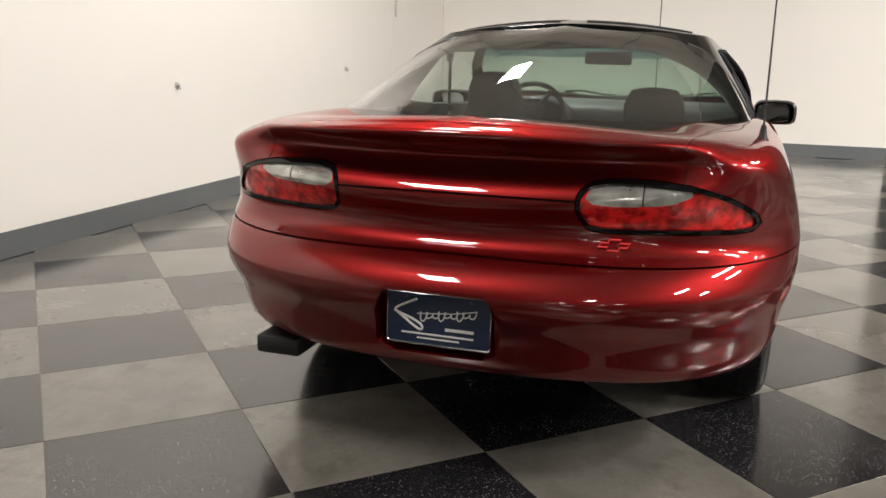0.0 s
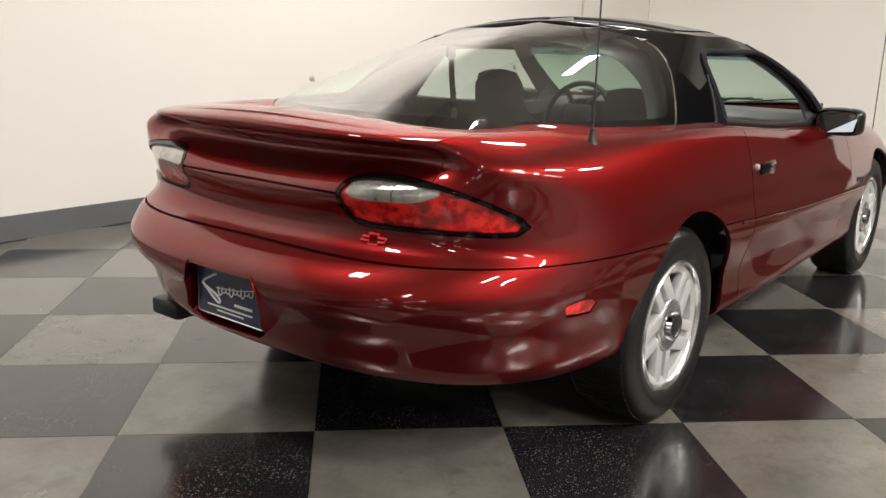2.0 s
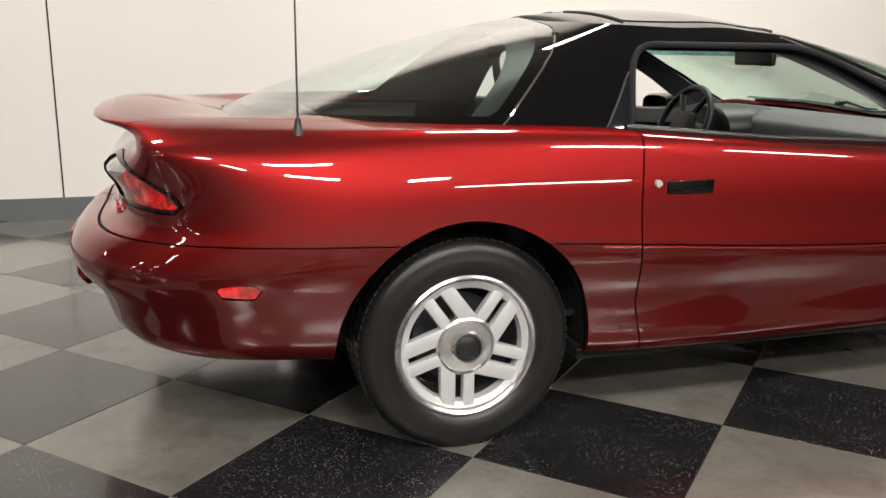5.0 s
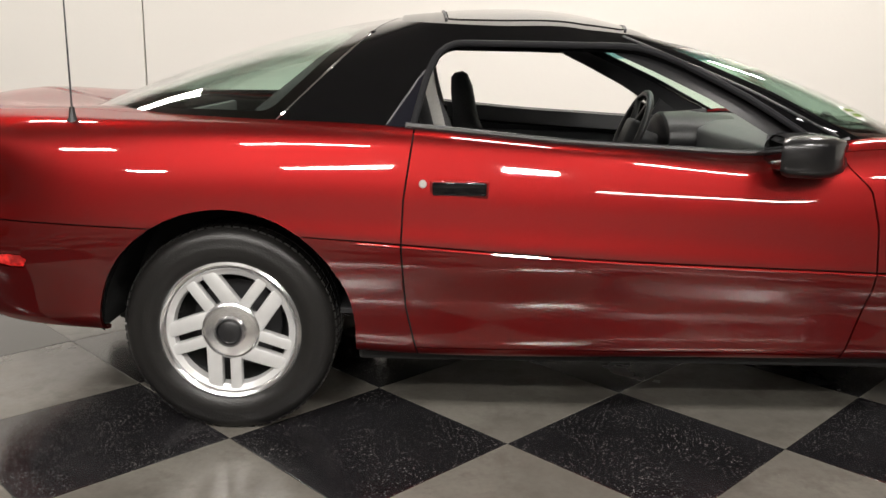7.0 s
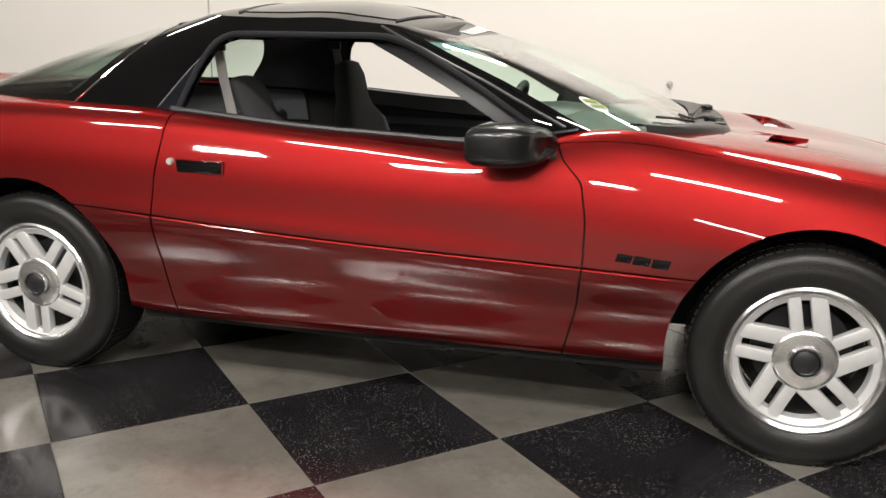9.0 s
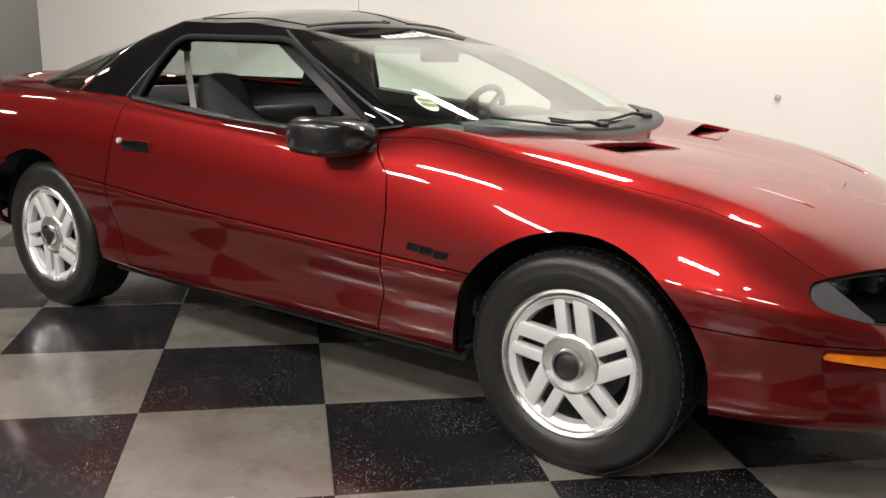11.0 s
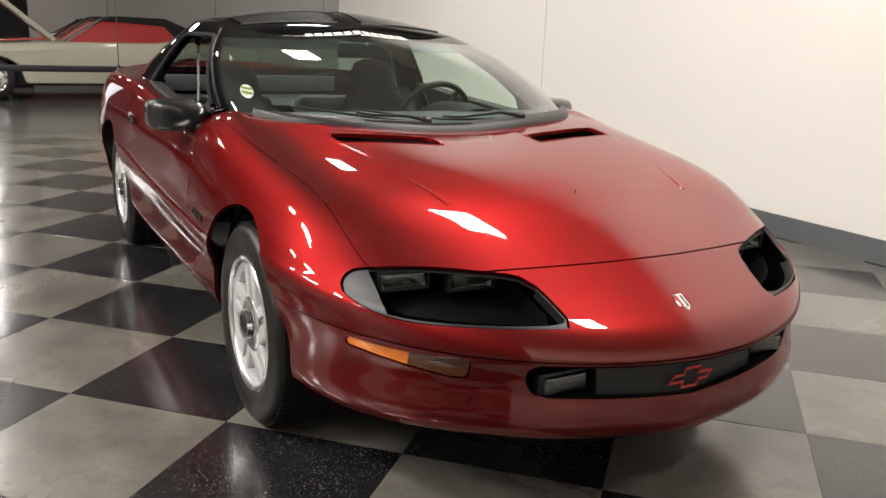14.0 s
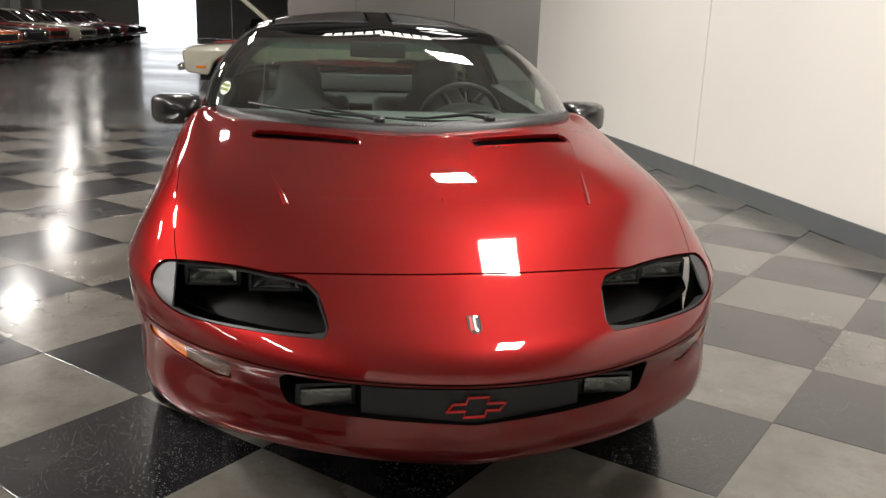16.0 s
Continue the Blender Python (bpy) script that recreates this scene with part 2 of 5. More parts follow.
class Skin:
    """A patch of quads with smooth normals, that can be cut along curves into panels."""

    def __init__(self, polys):
        self.polys = polys

    @classmethod
    def grid(cls, g, flip=False):
        du, dv = np.gradient(g, axis=1), np.gradient(g, axis=0)
        n = np.cross(du, dv)
        length = np.linalg.norm(n, axis=2, keepdims=True)
        n = np.where(length > 1e-12, n / np.maximum(length, 1e-12), (0, 0, 1))
        n[np.abs(g[..., 1]) < 1e-7, 1] = 0
        if flip:
            n = -n
        pn = np.concatenate([g, n], axis=2)
        q = np.stack([pn[:-1, :-1], pn[:-1, 1:], pn[1:, 1:], pn[1:, :-1]], axis=2).reshape(-1, 4, 6)
        if flip:
            q = q[:, ::-1]
        return cls(list(q))

    def cut(self, *fs):
        """Keeps what every function of (x, y, z) finds positive."""
        polys = self.polys
        for f in fs:
            if not polys:
                break
            lens = np.array([len(p) for p in polys])
            vals = f(*np.concatenate(polys)[:, :3].T)
            ends, out = np.cumsum(lens), []
            for p, e, k in zip(polys, ends, lens):
                v = vals[e - k:e]
                if (v > 0).all():
                    out.append(p)
                elif (v > 0).any():
                    new_p = []
                    for i in range(k):
                        j = (i + 1) % k
                        if v[i] > 0:
                            new_p.append(p[i])
                        if (v[i] > 0) != (v[j] > 0):
                            t = v[i] / (v[i] - v[j])
                            new_p.append(p[i] + (p[j] - p[i]) * t)
                    if len(new_p) > 2:
                        out.append(np.array(new_p))
            polys = out
        return Skin(polys)

    def mirrored(self):
        flip = np.array([1, -1, 1, 1, -1, 1])
        return Skin([p[::-1] * flip for p in self.polys])

    def moved(self, d):
        """Along the normals."""
        return Skin([np.concatenate([p[:, :3] + p[:, 3:] * d, p[:, 3:]], axis=1) for p in self.polys])

    def __add__(self, other):
        return Skin(self.polys + other.polys)

    def build(self, name, mat, parent=None, label="", flange=0.012):
        index, verts, norms, faces = {}, [], [], []
        for p in self.polys:
            f = []
            for v in p:
                key = (round(v[0] * 8000), round(v[1] * 8000), round(v[2] * 8000))
                if key not in index:
                    index[key] = len(verts)
                    verts.append(v[:3])
                    norms.append(v[3:].copy())
                i = index[key]
                if not f or (f[-1] != i and f[0] != i):
                    f.append(i)
            if len(f) > 2 and len(set(f)) == len(f):
                faces.append(f)
        norms = [n / max(1e-9, np.linalg.norm(n)) for n in norms]
        loops = [norms[i] for f in faces for i in f]
        if flange:
            count = {}
            for f in faces:
                for a, b in zip(f, f[1:] + f[:1]):
                    count[(a, b)] = 1
            low = {}
            for a, b in list(count):
                if (b, a) not in count:
                    for k in (a, b):
                        if k not in low:
                            low[k] = (len(verts), len(verts) + 1)
                            verts += [verts[k], verts[k] - norms[k] * flange]
                    quad = [low[b][0], low[a][0], low[a][1], low[b][1]]
                    n = np.cross(verts[quad[1]] - verts[quad[0]], verts[quad[2]] - verts[quad[0]])
                    n = n / max(1e-12, np.linalg.norm(n))
                    faces.append(quad)
                    loops += [n] * 4
        return link_mesh(name, verts, faces, mat, parent, label, True, [tuple(v) for v in loops])


# ---------------- the car's skin ----------------
NU = (34, 70)
X_REAR, X_FRONT = -1.55, 1.5
WKEYS = (-1.55, -0.75, 0.0, 0.65, 1.5)


def body_row(rear, n_rear, front, n_front, widths, heights):
    """heights: at the tail centre, rear corner, the five width keys, front corner and nose centre."""
    x, y = half_ring(rear, n_rear, front, n_front, X_REAR, X_FRONT, spline(WKEYS, widths), NU)
    a, b = NU
    keys = [0, a * 0.5, a] + [a + b * (k - X_REAR) / (X_FRONT - X_REAR) for k in WKEYS[1:-1]] + [a + b, a + b + a * 0.5, 2 * a + b]
    f, i = spline(keys, heights), np.arange(len(x))
    z = f(i)
    # the two end arcs level out at the centre line and never overshoot
    for k0, k1, k2, h0, h1, h2 in ((a, a * 0.5, 0, heights[2], heights[1], heights[0]), (a + b, a + b + a * 0.5, 2 * a + b, *heights[-3:])):
        m0 = float(f(k0 + 0.01) - f(k0 - 0.01)) / 0.02
        d0, d1 = (h1 - h0) / (k1 - k0), (h2 - h1) / (k2 - k1)
        m1 = 2 * d0 * d1 / (d0 + d1) if d0 * d1 > 0 else 0.0
        for p, q, hp, hq, mp, mq in ((k0, k1, h0, h1, m0, m1), (k1, k2, h1, h2, m1, 0.0)):
            on = (i >= min(p, q)) & (i <= max(p, q))
            t = (i[on] - p) / (q - p)
            z[on] = (2 * t**3 - 3 * t**2 + 1) * hp + (t**3 - 2 * t**2 + t) * (q - p) * mp + (3 * t**2 - 2 * t**3) * hq + (t**3 - t**2) * (q - p) * mq
    return np.stack([x, y, z], axis=1)


ROWS = [
    body_row(-2.20, 3.1, 2.20, 2.35, (0.80, 0.81, 0.81, 0.81, 0.785), (0.30, 0.305, 0.30, 0.245, 0.245, 0.25, 0.26, 0.262, 0.25)),
    body_row(-2.305, 3.1, 2.302, 2.45, (0.868, 0.872, 0.872, 0.872, 0.856), (0.322, 0.33, 0.325, 0.275, 0.275, 0.28, 0.278, 0.280, 0.260)),
    body_row(-2.362, 3.1, 2.336, 2.40, (0.902, 0.888, 0.888, 0.888, 0.872), (0.445, 0.455, 0.45, 0.42, 0.41, 0.41, 0.395, 0.366, 0.345)),
    body_row(-2.44, 3.0, 2.352, 2.2, (0.93, 0.926, 0.922, 0.92, 0.893), (0.565, 0.575, 0.58, 0.55, 0.53, 0.50, 0.48, 0.458, 0.448)),
    body_row(-2.385, 3.0, 2.385, 2.12, (0.932, 0.931, 0.928, 0.926, 0.902), (0.635, 0.65, 0.655, 0.62, 0.585, 0.555, 0.525, 0.505, 0.485)),
    body_row(-2.30, 3.3, 2.345, 2.15, (0.925, 0.92, 0.915, 0.916, 0.908), (0.672, 0.69, 0.70, 0.67, 0.64, 0.615, 0.595, 0.557, 0.545)),
    body_row(-2.29, 3.4, 2.24, 2.3, (0.905, 0.90, 0.896, 0.900, 0.888), (0.76, 0.785, 0.80, 0.775, 0.74, 0.72, 0.675, 0.615, 0.607)),
    body_row(-2.287, 4.6, 2.10, 2.5, (0.868, 0.872, 0.87, 0.873, 0.848), (0.842, 0.87, 0.892, 0.866, 0.826, 0.80, 0.727, 0.670, 0.681)),
    body_row(-2.205, 3.8, 2.03, 2.6, (0.842, 0.857, 0.857, 0.858, 0.826), (0.905, 0.912, 0.932, 0.905, 0.86, 0.848, 0.768, 0.703, 0.712)),
    body_row(-2.258, 3.8, 1.95, 2.8, (0.805, 0.833, 0.838, 0.822, 0.780), (0.940, 0.949, 0.957, 0.935, 0.886, 0.894, 0.808, 0.737, 0.744)),
    body_row(-2.334, 3.8, 1.88, 3.0, (0.765, 0.80, 0.81, 0.79, 0.732), (0.979, 0.970, 0.966, 0.946, 0.898, 0.920, 0.832, 0.768, 0.769)),
    body_row(-2.275, 4.2, 1.80, 3.1, (0.71, 0.76, 0.775, 0.748, 0.672), (1.006, 0.982, 0.974, 0.954, 0.908, 0.937, 0.854, 0.794, 0.794)),
]
# the belt line dips where the door meets the mirror
for row, w in ((8, 0.35), (9, 0.75), (10, 1.0), (11, 1.0)):
    ROWS[row][:, 2] -= 0.030 * w * np.exp(-((ROWS[row][:, 0] - 0.33) / 0.24) ** 2)
# the chin runs to a shallow point
for row, push in ((0, 0.02), (1, 0.028), (2, 0.026), (3, 0.016), (4, 0.020), (5, 0.018), (6, 0.014), (7, 0.006)):
    vee = np.clip(1 - np.abs(ROWS[row][:, 1]) / 0.55, 0, 1) * (ROWS[row][:, 0] > 1.5)
    ROWS[row][:, 0] += push * vee
    ROWS[row][:, 2] -= 0.5 * push * vee * (row < 3)
# the overhang under the spoiler lip dies away towards the corners
FADE = np.clip((np.abs(ROWS[9][:, 1]) - 0.59) / 0.10, 0, 1) * (ROWS[9][:, 0] < -1.9)
FADE = (FADE * FADE * (3 - 2 * FADE))[:, None]
for k, s in ((8, 0.36), (9, 0.66), (10, 0.88)):
    straight = ROWS[7] * (1 - s) + ROWS[11] * s
    straight[:, 0] -= 0.075 * (1 - s) * s * 4
    straight[:, 1] *= 1 + 0.045 * (1 - s) * s * 4
    ROWS[k] = ROWS[k] * (1 - FADE) + straight * FADE
SIDE = row_spline(ROWS, 4)
CENTRE_Z = spline((-2.3, -2.2, -2.1, -1.96, -1.6, -0.5, 0.5, 1.1, 1.31, 1.55, 1.8, 1.95), (1.006, 1.018, 1.010, 0.968, 0.968, 0.95, 0.913, 0.897, 0.882, 0.850, 0.794, 0.744))


def top_surface(ring, before, centre, steps, lo, hi, keep=0.4):
    """Bridges from the last row to the centre line, keeping the slope at the row."""
    out = []
    zc = centre(ring[:, 0])
    run = np.maximum(np.abs(ring[:, 1] - before[:, 1]), 0.02)
    side = np.clip((ring[:, 2] - before[:, 2]) / run, -0.35, 0.45) * np.abs(ring[:, 1])
    k = keep * np.clip((ring[:, 0] - lo) / 0.4, 0, 1) * np.clip((hi - ring[:, 0]) / 0.4, 0, 1)
    slope = k * side + (1 - k) * 2 * (zc - ring[:, 2])
    for w in np.linspace(0, 1, steps + 1):
        h00, h10, h01 = 2 * w**3 - 3 * w**2 + 1, w**3 - 2 * w**2 + w, -2 * w**3 + 3 * w**2
        out.append(np.stack([ring[:, 0], ring[:, 1] * (1 - w), h00 * ring[:, 2] + h10 * slope + h01 * zc], axis=1))
    return np.array(out)


TOP = top_surface(SIDE[-1], SIDE[-3], CENTRE_Z, 30, -1.9, 1.65)
# the spoiler's arms reach forward beside the rear glass
ARM = np.clip((TOP[..., 0] + 2.06) / 0.18, 0, 1) * np.clip((-1.48 - TOP[..., 0]) / 0.22, 0, 1)
TOP[..., 2] += 0.022 * ARM * ARM * (3 - 2 * ARM) * np.exp(-((np.abs(TOP[..., 1]) - 0.60) / 0.075) ** 2)


def faired(g, first, last, keep, times, axis):
    """Irons small waves out of the rows first to last; keep is 1 where a place must stay."""
    for _ in range(times):
        mid = g.copy()
        if axis:
            mid[:, 1:-1] = (g[:, :-2] + 2 * g[:, 1:-1] + g[:, 2:]) / 4
        else:
            mid[1:-1] = (g[:-2] + 2 * g[1:-1] + g[2:]) / 4
        g[first:last] += ((mid - g) * (1 - keep)[..., None])[first:last]
    return g


WHOLE = np.concatenate([SIDE, TOP[1:]])
FRONT_ONLY = 1 - np.clip((WHOLE[..., 0] - 0.35) / 0.3, 0, 1)
REAR_ONLY = 1 - np.clip((-1.5 - WHOLE[..., 0]) / 0.2, 0, 1)
FRONT_ONLY[36] = 1
WHOLE = faired(WHOLE, 22, len(WHOLE) - 2, FRONT_ONLY, 14, 0)
FRONT_ONLY[36] = FRONT_ONLY[35]
WHOLE = faired(WHOLE, 22, len(WHOLE) - 2, FRONT_ONLY, 8, 1)
WHOLE = faired(WHOLE, 1, 25, REAR_ONLY, 14, 1)
WHOLE = faired(WHOLE, 25, len(WHOLE) - 2, REAR_ONLY, 6, 1)
CORNER = np.clip((np.abs(WHOLE[..., 1]) - 0.46) / 0.24, 0, 1)
WHOLE = faired(WHOLE, 22, len(WHOLE) - 2, 1 - (1 - REAR_ONLY) * CORNER * CORNER * (3 - 2 * CORNER), 10, 0)
WHOLE = faired(WHOLE, 14, len(WHOLE) - 2, REAR_ONLY, 3, 1)
# the fender tops swell beside the foot of the windshield
WHOLE[..., 2] += 0.022 * np.exp(-((WHOLE[..., 0] - 0.74) / 0.2) ** 2) * np.exp(-((np.abs(WHOLE[..., 1]) - 0.76) / 0.055) ** 2)
SIDE, TOP = WHOLE[:len(SIDE)], WHOLE[len(SIDE) - 1:]
SHELL = Skin.grid(WHOLE)


def line_x(points):
    """x over z along a joint, for cutting."""
    pts = sorted(points)
    zs, xs = [p[0] for p in pts], [p[1] for p in pts]
    return lambda z: np.interp(z, zs, xs)


ARCH = ((-1.295, 0.322, 0.392), (1.29, 0.318, 0.392))


def arches(x, y, z):
    return np.minimum(*[np.where(z > cz, np.hypot(x - cx, z - cz), np.abs(x - cx)) - r for cx, cz, r in ARCH])


door_back = line_x([(0.2, -0.70), (0.29, -0.72), (0.41, -0.75), (0.61, -0.765), (0.75, -0.76), (0.93, -0.735), (1.0, -0.73)])
door_front = line_x([(0.2, 0.585), (0.28, 0.60), (0.42, 0.635), (0.56, 0.65), (0.69, 0.65), (0.80, 0.63), (0.86, 0.57), (1.0, 0.50)])
groove = spline((-2.45, -2.0, -1.53, -1.0, -0.26, 0.65, 0.91, 1.5, 2.0, 2.4), (0.655, 0.665, 0.655, 0.635, 0.59, 0.56, 0.55, 0.525, 0.505, 0.487))


def body_top_z(x, y):
    """Height of the body's upper skin at a place in plan."""
    xs, out = TOP[0][:, 0], []
    for px, py in zip(np.atleast_1d(x), np.atleast_1d(y)):
        ye = np.interp(px, xs, TOP[0][:, 1])
        w = np.clip(1 - abs(py) / max(1e-6, abs(ye)), 0, 1) * (len(TOP) - 1)
        i = min(int(w), len(TOP) - 2)
        lo, hi = np.interp(px, xs, TOP[i][:, 2]), np.interp(px, xs, TOP[i + 1][:, 2])
        out.append(lo + (hi - lo) * (w - i))
    return np.array(out)


# greenhouse: from the base line up to the roof's edge, then over the roof
NG = (30, 30)
bx, by = half_ring(-1.93, 2.7, 0.96, 3.7, -0.95, 0.2, spline((-0.95, -0.4, 0.2), (0.765, 0.785, 0.775)), NG)
BASE = np.stack([bx, by, body_top_z(bx, by) - 0.004], axis=1)
rx, ry = half_ring(-0.80, 5.0, 0.06, 5.5, -0.5, -0.2, spline((-0.5, -0.35, -0.2), (0.568, 0.570, 0.570)), NG)
a, b = NG
rz = spline((0, a * 0.5, a, a + b, a + b + a * 0.5, 2 * a + b), (1.305, 1.278, 1.262, 1.255, 1.228, 1.258))(np.arange(len(rx)))
RIM = np.stack([rx, ry, rz], axis=1)
LIFT = np.interp(np.arange(len(rx)), (0, a * 0.6, a, a + b, a + b + a * 0.4, 2 * a + b), (0.052, 0.012, 0.010, 0.016, 0.044, 0.036))
SPREAD = np.interp(np.arange(len(rx)), (0, a, a + 0.4 * b, a + b, 2 * a + b), (-0.01, 0.008, 0.02, 0.055, 0.06))
GLASSHOUSE = []
for v in np.linspace(0, 1, 25):
    p = BASE + (RIM - BASE) * v
    bulge = 4 * v * (1 - v)
    p[:, 2] += LIFT * bulge
    p[:, 1] *= 1 + SPREAD * bulge
    GLASSHOUSE.append(p)
GLASSHOUSE = np.array(GLASSHOUSE)
ROOF_Z = spline((-0.82, -0.45, -0.15, 0.08), (1.308, 1.336, 1.317, 1.258))
ROOF = top_surface(RIM, GLASSHOUSE[-3], ROOF_Z, 12, -0.9, 0.2, 0.0)
HOUSE = Skin.grid(GLASSHOUSE)
ROOF_SKIN = Skin.grid(ROOF)


def cabin_hole(x, y, z):
    hw = np.interp(x, bx, -by)
    return np.maximum.reduce([np.abs(y) - hw, x - 0.95, -1.93 - x])


G = 0.0028
hood_edge = spline((0.5, 0.9, 1.3, 1.7, 1.95, 2.06), (0.805, 0.795, 0.775, 0.75, 0.715, 0.67))
NOSE_X = 2.05
UP = SHELL.cut(cabin_hole, arches)
over = lambda x, y, z: z - groove(x) - 0.002
under = lambda x, y, z: groove(x) - z - 0.002
TAIL_OUT = region(rounded([(-0.337, 0.79), (-0.340, 0.85), (-0.368, 0.872), (-0.45, 0.881), (-0.61, 0.872), (-0.715, 0.838), (-0.775, 0.797), (-0.797, 0.774), (-0.797, 0.752), (-0.775, 0.738), (-0.63, 0.740), (-0.45, 0.736), (-0.355, 0.738)], 2))
CLEAR = region(rounded([(-0.352, 0.815), (-0.365, 0.848), (-0.39, 0.866), (-0.50, 0.868), (-0.65, 0.856), (-0.60, 0.827), (-0.56, 0.816), (-0.45, 0.810)], 2))
HEAD_OUT = region(rounded([(-0.80, 0.60), (-0.79, 0.627), (-0.768, 0.648), (-0.73, 0.657), (-0.645, 0.665), (-0.55, 0.665), (-0.458, 0.658), (-0.395, 0.653), (-0.370, 0.639), (-0.356, 0.610), (-0.341, 0.566), (-0.394, 0.566), (-0.47, 0.565), (-0.576, 0.564), (-0.70, 0.561), (-0.757, 0.571)], 1))
SCOOP = region(rounded([(1.150, 0.552), (1.158, 0.556), (1.262, 0.556), (1.270, 0.548), (1.325, 0.205), (1.320, 0.196), (1.214, 0.196), (1.207, 0.204)], 1))


def tail_lamp(x, y, z, grow=0.0):
    return np.minimum(TAIL_OUT(y, z) + grow, -1.9 - x)


def head_lamp(x, y, z, grow=0.0):
    return np.minimum(HEAD_OUT(y, z) + grow, x - 1.7)


def scoop_hole(x, y, z, grow=0.0):
    return np.minimum(SCOOP(x, np.abs(y)) + grow, z - 0.8)


def grille(x, y, z, grow=0.0):
    return np.minimum.reduce([soft_min(0.458 + grow - np.abs(y), z - 0.366 + grow - 0.03 * np.abs(y) / 0.47, 0.05), groove(x) - 0.012 - z + grow, x - 1.9])


def amber(x, y, z, grow=0.0):
    return np.minimum.reduce([groove(x) - 0.018 - z + grow, z - groove(x) + 0.068 + grow - 0.03 * np.clip((-0.6 - y) / 0.2, 0, 1), -y - 0.58 + grow, x - 1.93 + grow])


def side_marker(x, y, z, grow=0.0):
    return np.minimum.reduce([x + 2.0 + grow, -1.88 - x + grow, z - 0.52 + grow, 0.56 - z + grow, -y - 0.5])


def brake_lamp(x, y, z, grow=0.0):
    return np.minimum.reduce([0.14 + grow - np.abs(y), z - 0.915 + grow, 0.962 - z + grow, -2.0 - x])


def plate_pocket(x, y, z, grow=0.0):
    return np.minimum.reduce([0.165 + grow - np.abs(y), z - 0.412 + grow, 0.572 - z + grow, -2.2 - x])


def outside(f, grow=0.003):
    return lambda x, y, z: -f(x, y, z, grow)


car = new("sports_coupe")
tagged(car, "metallic red two-door coupe with a black roof parked on chequered floor", "car")
both = lambda s: s + s.mirrored()

front_low = UP.cut(under, lambda x, y, z: x - 1.29, outside(grille), outside(amber))
nose_up = UP.cut(over, lambda x, y, z: x - NOSE_X - 0.074 * (1 - (y / 0.5) ** 2) - G, outside(head_lamp), lambda x, y, z: 0.67 - np.abs(y))
both(front_low).build("front_bumper", RED, car, "smooth red front bumper cover")
both(nose_up).build("nose_panel", RED, car)
hood = UP.cut(over, lambda x, y, z: NOSE_X + 0.074 * (1 - (y / 0.5) ** 2) - G - x, lambda x, y, z: hood_edge(x) - np.abs(y) - 0.0011, lambda x, y, z: x - 0.45, outside(head_lamp), outside(scoop_hole, 0.0))
both(hood).build("hood", RED, car, "long red hood with two scoops")
rest_nose = lambda x, y, z: np.maximum(NOSE_X - x, np.abs(y) - 0.67)
fender = UP.cut(lambda x, y, z: x - door_front(z) - G, lambda x, y, z: np.maximum(np.abs(y) - hood_edge(x) - 0.0011, 0.45 - x), rest_nose, outside(head_lamp))
fender = fender.cut(over) + fender.cut(under, lambda x, y, z: 1.29 - x)
fender.build("fender", RED, car)
fender.mirrored().build("fender", RED, car)
door = UP.cut(lambda x, y, z: door_front(z) - x - G, lambda x, y, z: x - door_back(z) - G, lambda x, y, z: z - 0.285)
door = door.cut(over) + door.cut(under)
sill = UP.cut(lambda x, y, z: door_front(z) - x - G, lambda x, y, z: x - door_back(z) - G, lambda x, y, z: 0.281 - z)
for s in (door, door.mirrored()):
    s.build("door", RED, car, "red door with moulded side crease")
for s in (sill, sill.mirrored()):
    s.build("rocker_panel", RED, car)
deck_low = lambda x, y, z: z - 0.823
lid_side = lambda x, y, z: 0.60 + 0.10 * np.clip((x + 2.2) / 0.6, 0, 1) - np.abs(y) - 0.001
quarter = UP.cut(lambda x, y, z: door_back(z) - G - x, outside(tail_lamp), lambda x, y, z: np.maximum(-lid_side(x, y, z) - 0.002, x + 0.9))
quarter = quarter.cut(over, lambda x, y, z: np.maximum(x + 2.15, -y - np.where(z > 0.82, 0.60, 0.80))) + quarter.cut(under, lambda x, y, z: x + 1.29)
quarter.build("quarter_panel", RED, car)
quarter.mirrored().build("quarter_panel", RED, car)
rear_low = UP.cut(under, lambda x, y, z: -1.29 - x, outside(side_marker), outside(plate_pocket, 0.0))
both(rear_low).build("rear_bumper", RED, car, "rounded red rear bumper cover")
well = UP.cut(plate_pocket)
both(Skin([np.concatenate([np.stack([np.maximum(p[:, 0], -2.380), p[:, 1], p[:, 2]], axis=1), p[:, 3:]], axis=1) for p in well.polys])).build("plate_recess", RED, car, "shallow red recess for the plate", flange=-0.06)
tail_panel = UP.cut(over, lambda x, y, z: -2.0 - x, lambda x, y, z: 0.817 - z, lambda x, y, z: 0.80 - np.abs(y), outside(tail_lamp), lambda x, y, z: -2.15 - x)
both(tail_panel).build("tail_panel", RED, car)
lid = UP.cut(over, lambda x, y, z: -1.5 - x, deck_low, lid_side, outside(tail_lamp), outside(brake_lamp, 0.001))
both(lid).build("hatch_lid", RED, car)

